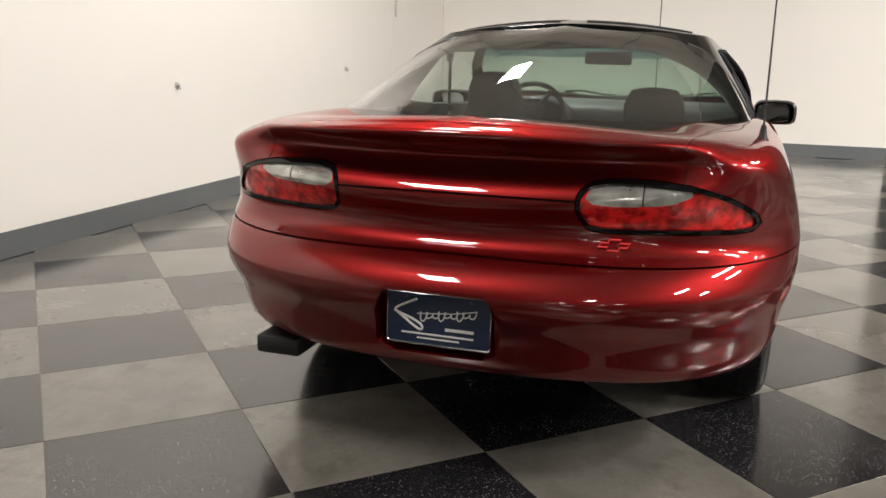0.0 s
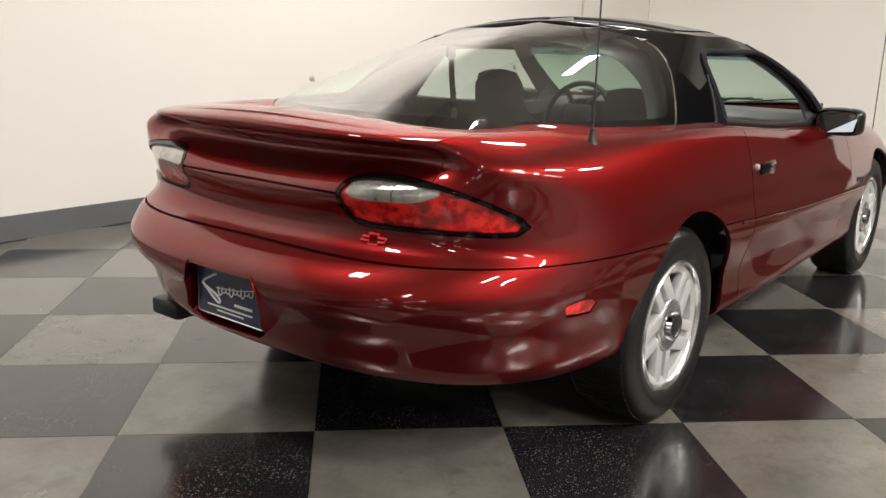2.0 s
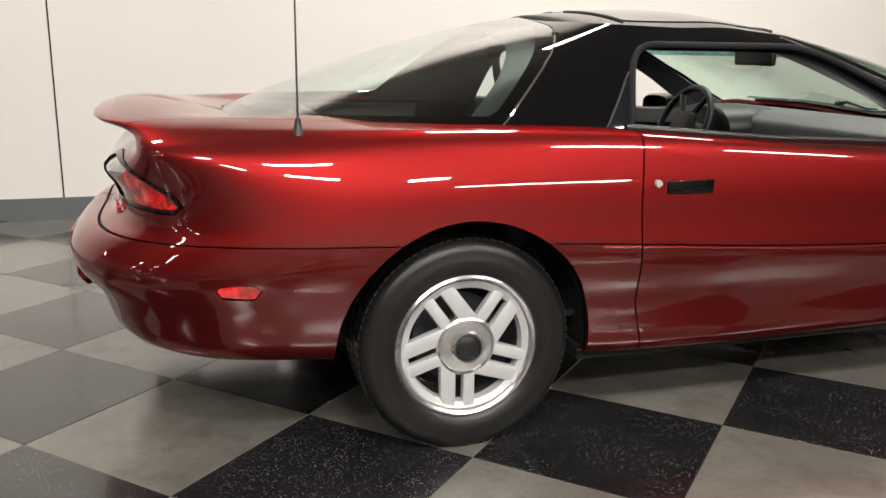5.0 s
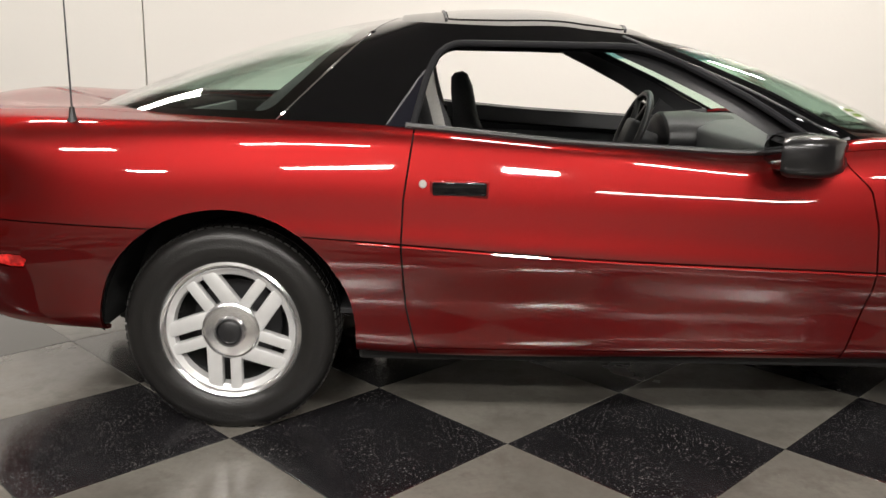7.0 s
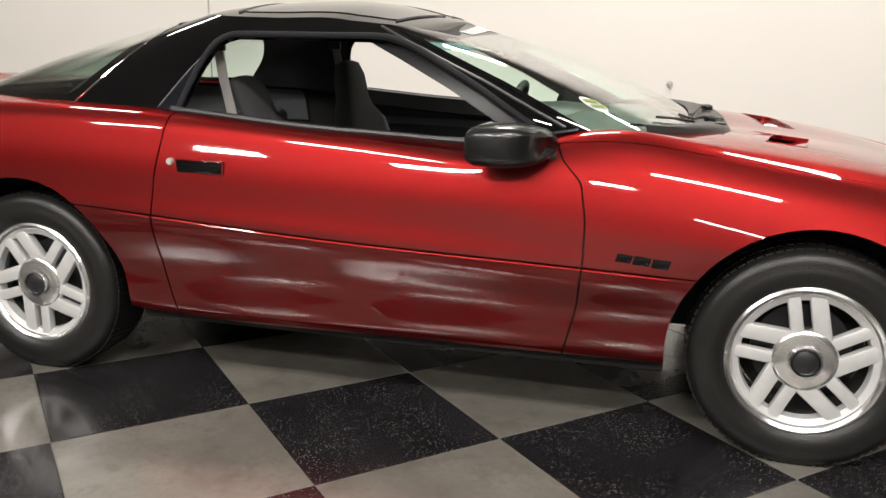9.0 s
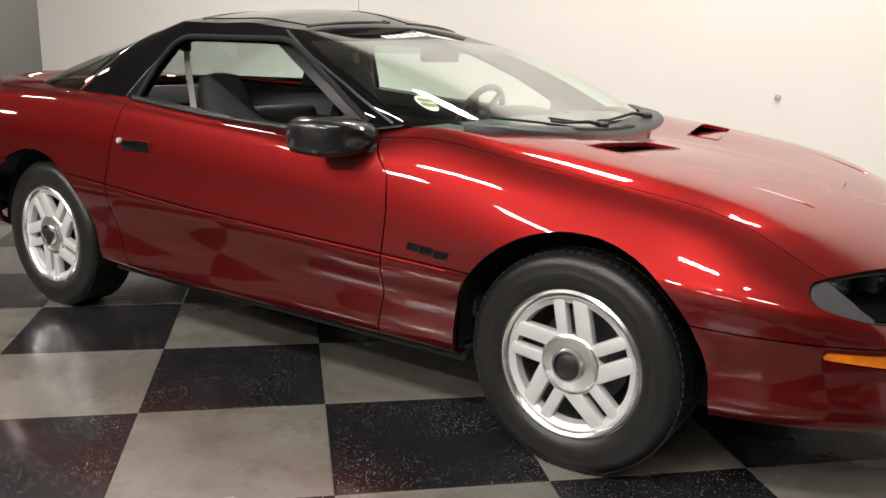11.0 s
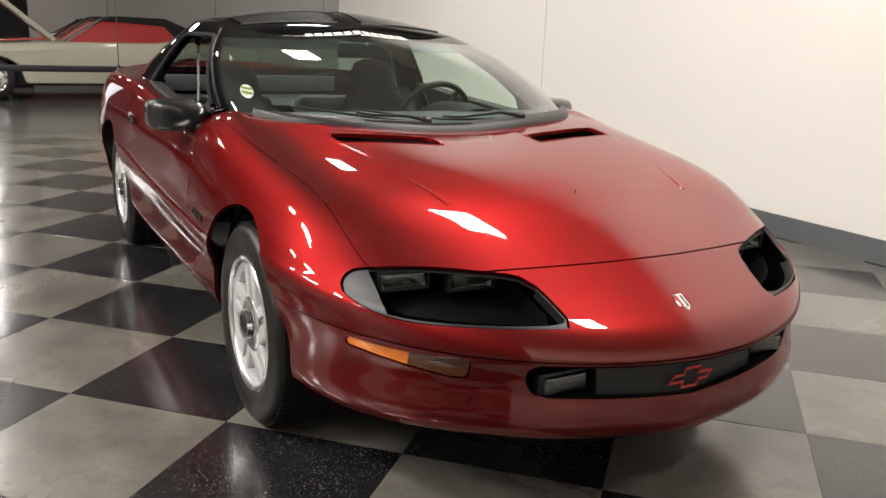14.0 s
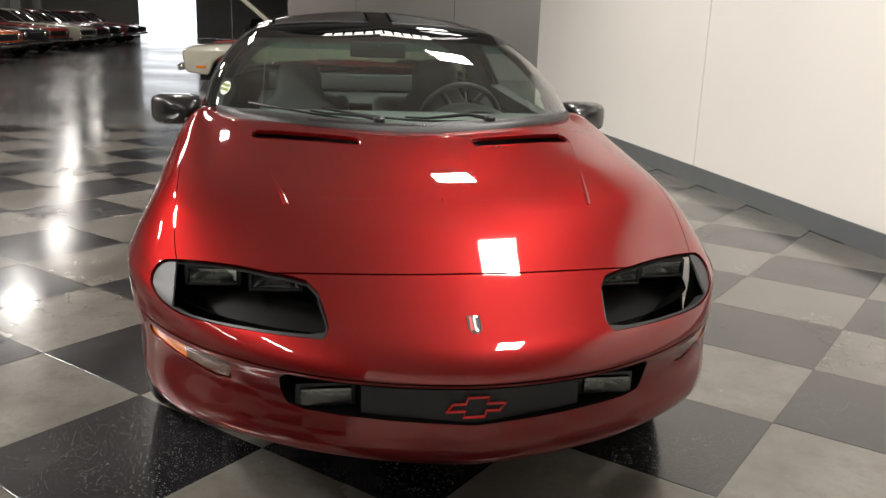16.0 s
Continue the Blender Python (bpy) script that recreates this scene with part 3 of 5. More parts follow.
# the red lens's patchy glow and shading are put into its colour noise
LENS_RED = material("red_lens", (0.90, 0.016, 0.014), 0.22, 0.1, 1.0, 0.02, 0.65, 30, bump=0.2, bump_scale=60)
mottle(LENS_RED)
BRAKE_RED = material("dark_red_lens", (0.16, 0.004, 0.004), 0.25, 0, 1.0, 0.03, 0.3, 40)
both(UP.cut(brake_lamp).moved(-0.002)).build("brake_light", BRAKE_RED, car, "dark red brake light under the spoiler lip", flange=0.01)
LENS_CLEAR = material("clear_ribbed_lens", (0.55, 0.55, 0.5), 0.15, 0.7, 1.0, 0.02, 0.85, 20, bump=0.2, bump_scale=50)
POCKET = material("headlight_pocket", (0.005, 0.005, 0.005), 0.5, spec=0.2, vary=0.3, scale=30)
LENS_SMOKED = material("smoked_amber_lens", (0.09, 0.028, 0.005), 0.2, 0, 1.0, 0.02, 0.35, 30, bump=0.2, bump_scale=60)
LENS_AMBER = material("amber_lens", (0.85, 0.20, 0.008), 0.2, 0, 1.0, 0.02, 0.35, 30, bump=0.2, bump_scale=60)
for mirror in (False, True):
    side = (lambda s: s.mirrored()) if mirror else (lambda s: s)
    lamp = UP.cut(tail_lamp)
    border = lamp.cut(lambda x, y, z: -tail_lamp(x, y, z, -0.010))
    inner = lamp.cut(lambda x, y, z: tail_lamp(x, y, z, -0.010)).moved(-0.008)
    white = lambda x, y, z: CLEAR(y, z)
    tl = side(border).build("tail_light", BLACK_PAINT, car, "black-rimmed red tail light with clear reversing lens")
    side(inner.cut(lambda x, y, z: -white(x, y, z))).build("red_lens", LENS_RED, tl)
    for lens in (inner.cut(white, lambda x, y, z: y + 0.502), inner.cut(white, lambda x, y, z: -0.506 - y)):
        side(lens).build("reversing_lens", LENS_CLEAR, tl)
    pocket = UP.cut(head_lamp, lambda x, y, z: y + 0.735)
    well = Skin([p - np.array([0.075, 0, 0, 0, 0, 0]) for p in pocket.moved(-0.09).polys])
    hl = side(well).build("headlight", POCKET, car, "recessed black headlight pocket with twin lamps", flange=-0.06)
    side(pocket.moved(-0.002).cut(lambda x, y, z: 0.004 - HEAD_OUT(y, z), lambda x, y, z: 0.63 - z).moved(-0.004)).build("pocket_rim", BLACK_TRIM, hl, flange=0.03)
    side(UP.cut(head_lamp, lambda x, y, z: -y - 0.732).moved(-0.006)).build("pocket_side", GREY_TRIM, hl, "smooth grey outer wall of the pocket", flange=0.006)
    lip = [(px, -py, float(body_top_z([px], [py])[0]) - 0.0002) for px, py in rounded([(1.150, 0.552), (1.158, 0.556), (1.262, 0.556), (1.270, 0.548), (1.325, 0.205), (1.320, 0.196), (1.214, 0.196), (1.207, 0.204)], 1)]
    part("scoop_lip", tube_bm([(x, -y if mirror else y, z) for x, y, z in lip], 0.0026, 8, closed=True), RED, car, "raised red scoop lip")
    ridge = [(x, y if mirror else -y, float(body_top_z([x], [y])[0]) - 0.0108) for x, y in zip(np.linspace(1.235, 1.80, 12), np.linspace(0.562, 0.44, 12))]
    part("hood_ridge", tube_bm(ridge, 0.012, 16, taper=list(np.linspace(1, 0.8, 12))), RED, car, "faint raised hood ridge")
    ramp = [p - np.stack([np.array([0, 0, 0.004 + 0.24 * max(0.0, 1.325 - q[0] - 0.16 * (-q[1] - 0.2)), 0, 0, 0]) for q in p]) for p in UP.cut(scoop_hole).cut(lambda x, y, z: -y).polys]
    side(Skin(ramp)).build("scoop_well", RED, car, "red hood scoop ramp falling into a dark opening", flange=0)
    signal = side(UP.cut(amber, lambda x, y, z: -y - 0.695).moved(-0.004)).build("turn_signal", LENS_AMBER, car, "amber turn signal lens")
    side(UP.cut(amber, lambda x, y, z: y + 0.695).moved(-0.004)).build("parking_lens", LENS_SMOKED, signal, "smoked amber parking lens")
    side(UP.cut(side_marker).moved(-0.002)).build("side_marker", LENS_RED, car, "red side marker")
both(UP.cut(grille).moved(-0.07)).build("grille", POCKET, car, "black lower grille insert", flange=-0.07)

def house_point(x_of_z, z, sgn=-1, out=0.0):
    """A place on the right side of the greenhouse at a height, along a joint."""
    pts = GLASSHOUSE.reshape(-1, 3)
    x = float(x_of_z(z))
    d = np.hypot(pts[:, 0] - x, (pts[:, 2] - z) * 1.5)
    k = np.argsort(d)[:5]
    w = 1 / (d[k] + 1e-4)
    return (x, sgn * -float((pts[k, 1] * w).sum() / w.sum() - out), z)


# glass and roof
glass_line = line_x([(0.90, -1.215), (0.95, -1.17), (1.10, -1.02), (1.25, -0.87), (1.33, -0.79)])
win_back = line_x([(0.85, -0.76), (0.93, -0.745), (1.10, -0.70), (1.21, -0.655), (1.3, -0.63)])
win_front = line_x([(0.82, 0.70), (0.86, 0.62), (0.932, 0.49), (0.995, 0.387), (1.047, 0.303), (1.068, 0.266), (1.15, 0.105), (1.205, -0.012), (1.25, -0.11)])
ws_edge = line_x([(0.86, 0.77), (0.90, 0.69), (0.951, 0.585), (1.073, 0.34), (1.14, 0.18), (1.212, 0.01), (1.26, -0.105)])
WIN_TOP = 1.205
inside_rear = lambda x, y, z: np.minimum.reduce([glass_line(z) - 0.05 - x, 1.268 - z, z - body_top_z(np.array([-1.4]), np.array([0.5]))[0] - 0.008])
inside_front = lambda x, y, z: np.minimum.reduce([x - ws_edge(z) - 0.03, 1.222 - 0.02 * np.clip(np.abs(y) / 0.5, 0, 1) - z])
rear_zone = HOUSE.cut(lambda x, y, z: glass_line(z) - x - 0.004)
front_zone = HOUSE.cut(lambda x, y, z: x - ws_edge(z) - 0.004)
hatch = both(rear_zone.cut(inside_rear)).build("rear_hatch_glass", REAR_GLASS, car, "large curved green-tinted rear glass", flange=0)
both(rear_zone.cut(lambda x, y, z: -inside_rear(x, y, z))).build("glass_border", BLACK_GLASS, hatch, "black painted glass border", flange=0.006)
screen = both(front_zone.cut(inside_front)).build("windshield", GLASS, car, "raked green-tinted windshield", flange=0)
both(front_zone.cut(lambda x, y, z: -inside_front(x, y, z))).build("glass_border", BLACK_PAINT, screen, "black painted glass border", flange=0.006)
SUN_BAND = glass_material("blue_sun_band", (0.32, 0.55, 0.62), 6.0)
band = both(front_zone.cut(inside_front, lambda x, y, z: z - 1.168).moved(-0.004)).build("sun_band", SUN_BAND, screen, "blue tinted upper band", flange=0)
for pane in (hatch, screen, band):
    pane.visible_shadow = False
QUARTER = material("slate_quarter_plastic", (0.010, 0.010, 0.014), 1.0, 0, 0.7, 0.03, 0.15, 20, spec=0.0)
SEAL = material("window_seal_rubber", (0.016, 0.016, 0.018), 0.75, spec=0.2, vary=0.2, scale=30)
opening = lambda x, z: soft_min(soft_min((win_front(z) - x) * 0.7, WIN_TOP - z, 0.05), x - win_back(z), 0.07)
sail = HOUSE.cut(lambda x, y, z: x - glass_line(z), lambda x, y, z: win_back(z) - x)
frame_side = HOUSE.cut(lambda x, y, z: x - win_back(z), lambda x, y, z: ws_edge(z) - x, lambda x, y, z: -opening(x, z))
for flip in (False, True):
    side = (lambda s: s.mirrored()) if flip else (lambda s: s)
    sgn = 1 if flip else -1
    side(sail).build("sail_panel", BLACK_PAINT, car, "gloss black rear roof pillar", flange=0.03)
    side(sail.cut(lambda x, y, z: x - win_back(z) + 0.10 - 0.42 * (z - 0.91)).moved(0.003)).build("quarter_trim", QUARTER, car, "glossy slate-grey quarter trim", flange=0.004)
    for joint, width, words in ((glass_line, 0.004, "thin bright glass edge strip"), (lambda z: win_back(z) - 0.10 + 0.42 * (z - 0.91), 0.0035, "thin black trim joint")):
        strip = [house_point(joint, z, sgn, 0.002) for z in np.linspace(0.955, 1.235 if joint is glass_line else 1.12, 14)]
        part("edge_strip", tube_bm(strip, width, 6), CHROME if joint is glass_line else GREY_TRIM, car, words)
    trim = HOUSE.cut(lambda x, y, z: x - glass_line(z) + 0.13, lambda x, y, z: win_back(z) - x)
    side(trim.moved(-0.035)).build("pillar_trim", BLACK_TRIM, car, "dark pillar trim", flange=0)
    trim = HOUSE.cut(lambda x, y, z: x - win_front(z) + 0.10, lambda x, y, z: ws_edge(z) + 0.01 - x, lambda x, y, z: 1.24 - z)
    side(trim.moved(-0.03)).build("pillar_trim", BLACK_TRIM, car, "black windscreen pillar trim", flange=0)
    side(frame_side).build("windshield_pillar", BLACK_PAINT, car, "gloss black windscreen pillar and roof rail", flange=0.03)
    # added tube along the pillar joint, there to catch a thin highlight
    rail = [house_point(lambda z: ws_edge(z) - 0.035, z, sgn, 0.0015) for z in np.linspace(0.945, 1.235, 18)]
    part("highlight_moulding", tube_bm(rail, 0.0055, 8), BLACK_TRIM, car, "thin black moulding added along the pillar to catch highlights")

# roof: fixed bands and two lift-out panels
T_BAR, T_REAR, T_FRONT = 0.055, -0.655, -0.01
is_panel = lambda x, y, z: np.minimum.reduce([x - T_REAR - 0.03 * np.abs(y), T_FRONT - 0.05 * (np.abs(y) / 0.5) ** 2 - x, np.abs(y) - T_BAR, 0.495 - np.abs(y)])
both(ROOF_SKIN.cut(lambda x, y, z: -is_panel(x, y, z) - 0.006)).build("roof", BLACK_PAINT, car, "gloss black roof with centre bar", flange=0.015)
t_top = ROOF_SKIN.cut(lambda x, y, z: is_panel(x, y, z) - 0.006).moved(0.003)
TOP_GLASS = material("smoked_roof_glass", (0.008, 0.008, 0.009), 0.5, 0, 1.0, 0.01, 0.2, 100, spec=0.1)
t_top.build("roof_panel", TOP_GLASS, car, "smoked lift-out roof panel", flange=0.012)
t_top.mirrored().build("roof_panel", TOP_GLASS, car, "smoked lift-out roof panel", flange=0.012)
both(ROOF_SKIN.moved(-0.03)).build("headliner", CLOTH, car, "dark cloth headliner", flange=0)


def roof_point(x, y, lift=0.0):
    cand = ROOF.reshape(-1, 3)
    d = np.hypot(cand[:, 0] - x, cand[:, 1] + abs(y))
    k = np.argsort(d)[:4]
    w = 1 / (d[k] + 1e-4)
    return (x, y, float((cand[k, 2] * w).sum() / w.sum()) + lift)


for sgn in (-1, 1):
    loop = []
    for ang in np.concatenate([np.linspace(200, 100, 22), np.linspace(98, -14, 30)]):
        c, s = math.cos(radians(ang)), math.sin(radians(ang))
        lo, hi = 0.0, 1.2
        for _ in range(30):
            m = (lo + hi) / 2
            lo, hi = (m, hi) if opening(np.array([-0.4 + m * c]), np.array([1.04 + m * s]))[0] > 0 else (lo, m)
        x, z = -0.4 + lo * c, 1.04 + lo * s
        if z > 0.9:
            loop.append(house_point(lambda q, x=x: x, z, sgn, 0.002))
    part("weatherstrip", tube_bm(loop, 0.011, 8), SEAL, car, "grey rubber window seal")
    belt = [(q, sgn * float(np.interp(q, bx, -by) + 0.004), float(body_top_z([q], [np.interp(q, bx, -by)])[0]) + 0.002) for q in np.linspace(-0.76, 0.5, 16)]
    part("belt_strip", tube_bm(belt, 0.011, 8), BLACK_TRIM, car, "black window belt strip")
    seam = [roof_point(T_REAR - 0.002 + 0.03 * q, sgn * q, 0.002) for q in np.linspace(0.06, 0.50, 7)]
    part("roof_seal", tube_bm(seam, 0.005, 6), GREY_TRIM, car)
    seam = [roof_point(T_FRONT + 0.004 - 0.05 * (q / 0.5) ** 2, sgn * q, 0.002) for q in np.linspace(0.06, 0.50, 7)]
    part("roof_seal", tube_bm(seam, 0.005, 6), GREY_TRIM, car)

# a narrow moulded ridge along the side crease
def crease(x0, x1, sgn):
    pts = []
    for q in np.linspace(x0, x1, 26):
        z = float(groove(q)) - 0.0075
        col = SIDE[:, np.argmin(np.abs(SIDE[16, NU[0]:NU[0] + NU[1], 0] - q)) + NU[0]]
        pts.append((q, sgn * (-float(np.interp(z, col[:40, 2], col[:40, 1])) - 0.0005), z))
    part("side_crease", tube_bm(pts, 0.0055, 8), RED, car, "red moulded crease")


for sgn in (-1, 1):
    crease(-0.895, float(door_back(0.62)) - 0.004, sgn)
    crease(float(door_back(0.62)) + 0.004, float(door_front(0.56)) - 0.004, sgn)
    crease(float(door_front(0.56)) + 0.004, 0.895, sgn)
    cap = bmesh.new()
    rows = []
    for q in np.linspace(-0.735, 0.60, 24):
        hw = float(np.interp(q, bx, -by))
        z = float(body_top_z([q], [hw])[0])
        rows.append([cap.verts.new((q, sgn * (hw + d), z + h)) for d, h in ((0.009, 0.003), (-0.004, 0.010), (-0.05, 0.006), (-0.062, -0.06))])
    for p, q in zip(rows, rows[1:]):
        for i in range(3):
            cap.faces.new((p[i], p[i + 1], q[i + 1], q[i]))
    part("door_cap", cap, VINYL, car, "dark vinyl door cap")

# inner dark skin behind the joints, wheel houses and floor pan
both(UP.cut(outside(head_lamp, 0.0), outside(grille, 0.0), outside(scoop_hole, 0.004), outside(plate_pocket, 0.01), lambda x, y, z: np.maximum(0.985 - z, x + 2.18)).moved(-0.016)).build("inner_body", DARK, car, "dark inner body", flange=0)


def wheel_house(cx, cz, sgn):
    bm = bmesh.new()
    rows = []
    for y, r in ((0.845, 0.394), (0.83, 0.41), (0.50, 0.41), (0.50, 0.02)):
        rows.append([bm.verts.new((cx + r * math.cos(t), sgn * y, max(0.31 if cx < 0 and math.cos(t) < 0 else 0.28, cz + r * math.sin(t)))) for t in np.linspace(-0.1, math.pi + 0.1, 28)])
    for p, q in zip(rows, rows[1:]):
        for i in range(27):
            bm.faces.new((p[i], p[i + 1], q[i + 1], q[i]))
    return part("wheel_house", bm, DARK, car, "dark wheel arch liner")


for cx, cz, _ in ARCH:
    for sgn in (-1, 1):
        wheel_house(cx, cz, sgn)
for name, size, at, bevel in (
    ("floor_pan", (1.8, 1.62, 0.05), (0, 0, 0.245), 0.01),
    ("chassis_floor", (3.7, 0.98, 0.05), (-0.1, 0, 0.30), 0.01),
    ("boot_floor", (0.42, 1.2, 0.04), (-1.95, 0, 0.365), 0.01),
    ("undertray", (0.45, 1.0, 0.02), (1.93, 0, 0.335), 0.005),
    ("fuel_tank", (0.24, 1.04, 0.13), (-1.655, 0, 0.305), 0.02),
    ("front_crossmember", (0.2, 1.22, 0.16), (1.66, 0, 0.27), 0.02),
    ("rear_axle", (0.30, 0.95, 0.16), (-1.30, 0, 0.27), 0.02),
):
    part(name, box_bm(size, at, bevel), DARK, car, "dark underbody", smooth=False)
part("exhaust_tip", box_bm((0.2, 0.15, 0.06), (-2.14, 0.585, 0.285), 0.012), BLACK_TRIM, car, "flat black exhaust tip")

# ---------------- wheels ----------------
TYRE_R, RIM_R = 0.326, 0.215


def build_wheel():
    w = new("wheel")
    part("tyre", lathe_bm([(RIM_R - 0.01, 0.09), (RIM_R - 0.002, -0.095), (RIM_R + 0.008, -0.110), (0.25, -0.1185), (0.268, -0.121), (0.273, -0.118), (0.29, -0.1185), (0.305, -0.113), (0.316, -0.104), (0.323, -0.092), (TYRE_R, -0.08),
                           (TYRE_R + 0.001, 0), (TYRE_R, 0.08), (0.316, 0.104), (0.27, 0.12), (RIM_R - 0.01, 0.1)], 80), RUBBER, w, "black road tyre with grooved tread")
    tread = bmesh.new()
    for k in range(76):
        t = 2 * math.pi * k / 76
        for row in range(3):
            box_bm((0.019, 0.05, 0.005), (0, -0.066 + row * 0.062, TYRE_R + 0.0005), 0, tread)
            bmesh.ops.transform(tread, matrix=pose(0, 0, 0, 0, 360 * (k + 0.33 * row) / 76, 0), verts=tread.verts[-8:])
    part("tread", tread, RUBBER, w, smooth=False)
    part("rim", lathe_bm([(RIM_R + 0.002, -0.098), (RIM_R + 0.006, -0.108), (RIM_R - 0.002, -0.114), (RIM_R - 0.012, -0.110), (RIM_R - 0.020, -0.098), (RIM_R - 0.026, -0.08), (RIM_R - 0.034, 0.0), (RIM_R - 0.034, 0.1)], 80), POLISHED, w, "machined silver rim lip")
    barrel = lathe_bm([(RIM_R - 0.016, -0.102), (RIM_R - 0.036, -0.092), (RIM_R - 0.040, -0.065), (RIM_R - 0.028, -0.05)], 80)
    part("rim_face", barrel, ALLOY, w, "painted silver inner rim ring")
    for k in range(5):
        turn = pose(0, 0, 0, 0, 72 * k, 0)
        bm = bmesh.new()
        # each spoke is a broad bar and a narrow bar with a slot between them
        broad = [(-0.080, -0.03), (-0.076, -0.19), (-0.030, -0.199), (-0.030, -0.03)]
        narrow = [(-0.007, -0.03), (-0.007, -0.203), (0.030, -0.199), (0.030, -0.03)]
        for ol in (broad, narrow):
            prism_bm(ol, 0.032, bm, turn @ pose(0, -0.066, 0, 90, 0, 0), 0.006)
        part("spoke", bm, ALLOY, w)
    part("hub_cap", lathe_bm([(0.0001, -0.112), (0.03, -0.113), (0.036, -0.106), (0.048, -0.103), (0.075, -0.104), (0.088, -0.100), (0.094, -0.092), (0.094, -0.06)], 48), POLISHED, w, "polished hub cap")
    part("hub_ring", lathe_bm([(0.036, -0.108), (0.040, -0.121), (0.046, -0.121), (0.050, -0.106)], 32), CHROME, w, "chrome hub ring")
    part("hub_badge", lathe_bm([(0.0001, -0.120), (0.027, -0.120), (0.036, -0.114), (0.038, -0.104)], 24), BLACK_TRIM, w, "black centre cap")
    part("brake_disc", lathe_bm([(0.02, 0.0), (0.14, 0.0), (0.14, 0.02), (0.02, 0.02)], 40), GREY_TRIM, w)
    part("brake_backing", lathe_bm([(0.0001, 0.05), (RIM_R - 0.035, 0.05)], 40), DARK, w)
    return w


wheel = build_wheel()
wheel.parent = car
HUBS = ((-1.292, -0.765, 0), (1.287, -0.765, 25), (-1.292, 0.765, 10), (1.287, 0.765, 50))
wheel.matrix_basis = pose(*HUBS[0][:2], TYRE_R - 0.002, 0, HUBS[0][2], 0)
for hx, hy, spin in HUBS[1:]:
    copy_thing(wheel, pose(hx, hy, TYRE_R - 0.002, 0, 0, 180 if hy > 0 else 0) @ pose(0, 0, 0, 0, spin, 0))

# ---------------- hall ----------------
WALL_Y, WALL_X, WALL_END, TILE_END = 3.14, 6.7, -8.0, -6.75


def slab(name, lo, hi, mat, label="", category="", kind="structure", bevel=0.0):
    ob = part(name, box_bm([h - l for l, h in zip(lo, hi)], [(l + h) / 2 for l, h in zip(lo, hi)], bevel), mat, None, smooth=False)
    return tagged(ob, label, category, kind=kind)


# the white wall is made of tall panels with narrow dark joints
TOP_Z = CEILING + 0.9
north = slab("wall_north", (WALL_END, WALL_Y + 0.03, 0), (WALL_X + 0.2, WALL_Y + 0.2, TOP_Z), GAP, "white painted panel wall", "wall")
for x0, x1 in ((WALL_END, -2.885), (-2.873, 4.896), (4.902, WALL_X)):
    p = part("wall_panel", box_bm((x1 - x0, 0.03, TOP_Z), ((x0 + x1) / 2, WALL_Y + 0.015, TOP_Z / 2), 0.002), WHITE_WALL, north, "white painted wall panel", smooth=False)
end = part("wall_end_cap", box_bm((0.02, 0.2, TOP_Z), (WALL_END - 0.01, WALL_Y + 0.1, TOP_Z / 2)), WHITE_WALL, north, smooth=False)
east = slab("wall_east", (WALL_X + 0.03, -2.4, 0), (WALL_X + 0.2, WALL_Y, TOP_Z), GAP, "white painted end wall", "wall")
for y0, y1 in ((-2.4, 0.295), (0.307, WALL_Y)):
    part("wall_panel", box_bm((0.03, y1 - y0, TOP_Z), (WALL_X + 0.015, (y0 + y1) / 2, TOP_Z / 2), 0.002), WHITE_WALL, east, "white painted wall panel", smooth=False)
slab("baseboard", (WALL_END, WALL_Y - 0.012, 0), (WALL_X, WALL_Y - 0.001, 0.15), BASE_GREY, "grey vinyl baseboard along the white wall", "baseboard")
slab("baseboard", (WALL_X - 0.012, -2.4, 0), (WALL_X - 0.001, WALL_Y - 0.014, 0.15), BASE_GREY, "grey vinyl baseboard along the end wall", "baseboard")
for x, z in ((0.82, 0.91), (3.65, 0.98)):
    bolt = part("wall_hook", lathe_bm([(0.0001, -0.03), (0.010, -0.028), (0.010, -0.008), (0.022, -0.006), (0.024, 0.0)], 16, "y", None, (x, WALL_Y, z)), SCREW)
    tagged(bolt, "small grey screw plate on the white wall", "wall fixing")
    part("hook_tail", tube_bm([(x, WALL_Y - 0.02, z), (x + 0.012, WALL_Y - 0.026, z - 0.03)], 0.005, 6), SCREW, bolt)
pipe = part("wall_conduit", tube_bm([(4.97, WALL_Y - 0.018, 1.55), (4.97, WALL_Y - 0.018, TOP_Z - 0.02)], 0.012, 8), material("painted_conduit", (0.6, 0.58, 0.55), 0.5, vary=0.1, scale=10))
tagged(pipe, "thin grey conduit on the white wall", "conduit")

slab("wall_far_east", (16.0, -16.2, 0), (16.2, WALL_Y + 0.2, TOP_Z), CONCRETE, "grey concrete wall at the end of the hall", "wall")
slab("wall_return", (WALL_X + 0.2, WALL_Y, 0), (16.0, WALL_Y + 0.2, TOP_Z), CONCRETE, "grey concrete hall wall", "wall")
slab("ceiling", (-60, -30, TOP_Z), (16.2, 14, TOP_Z + 0.2), CEIL, "dark grey hall ceiling", "ceiling")
# unseen wall, made white so its bounce lifts the door reflections
slab("unseen_bounce_wall", (-50, -16.2, 0), (16.0, -16, TOP_Z), WHITE_WALL, "unseen hall wall, white to brighten the car's side", "wall")
back = slab("wall_back", (-17.2, -0.4, 0), (-17.03, 14, TOP_Z), GAP, "grey concrete partition wall", "wall")
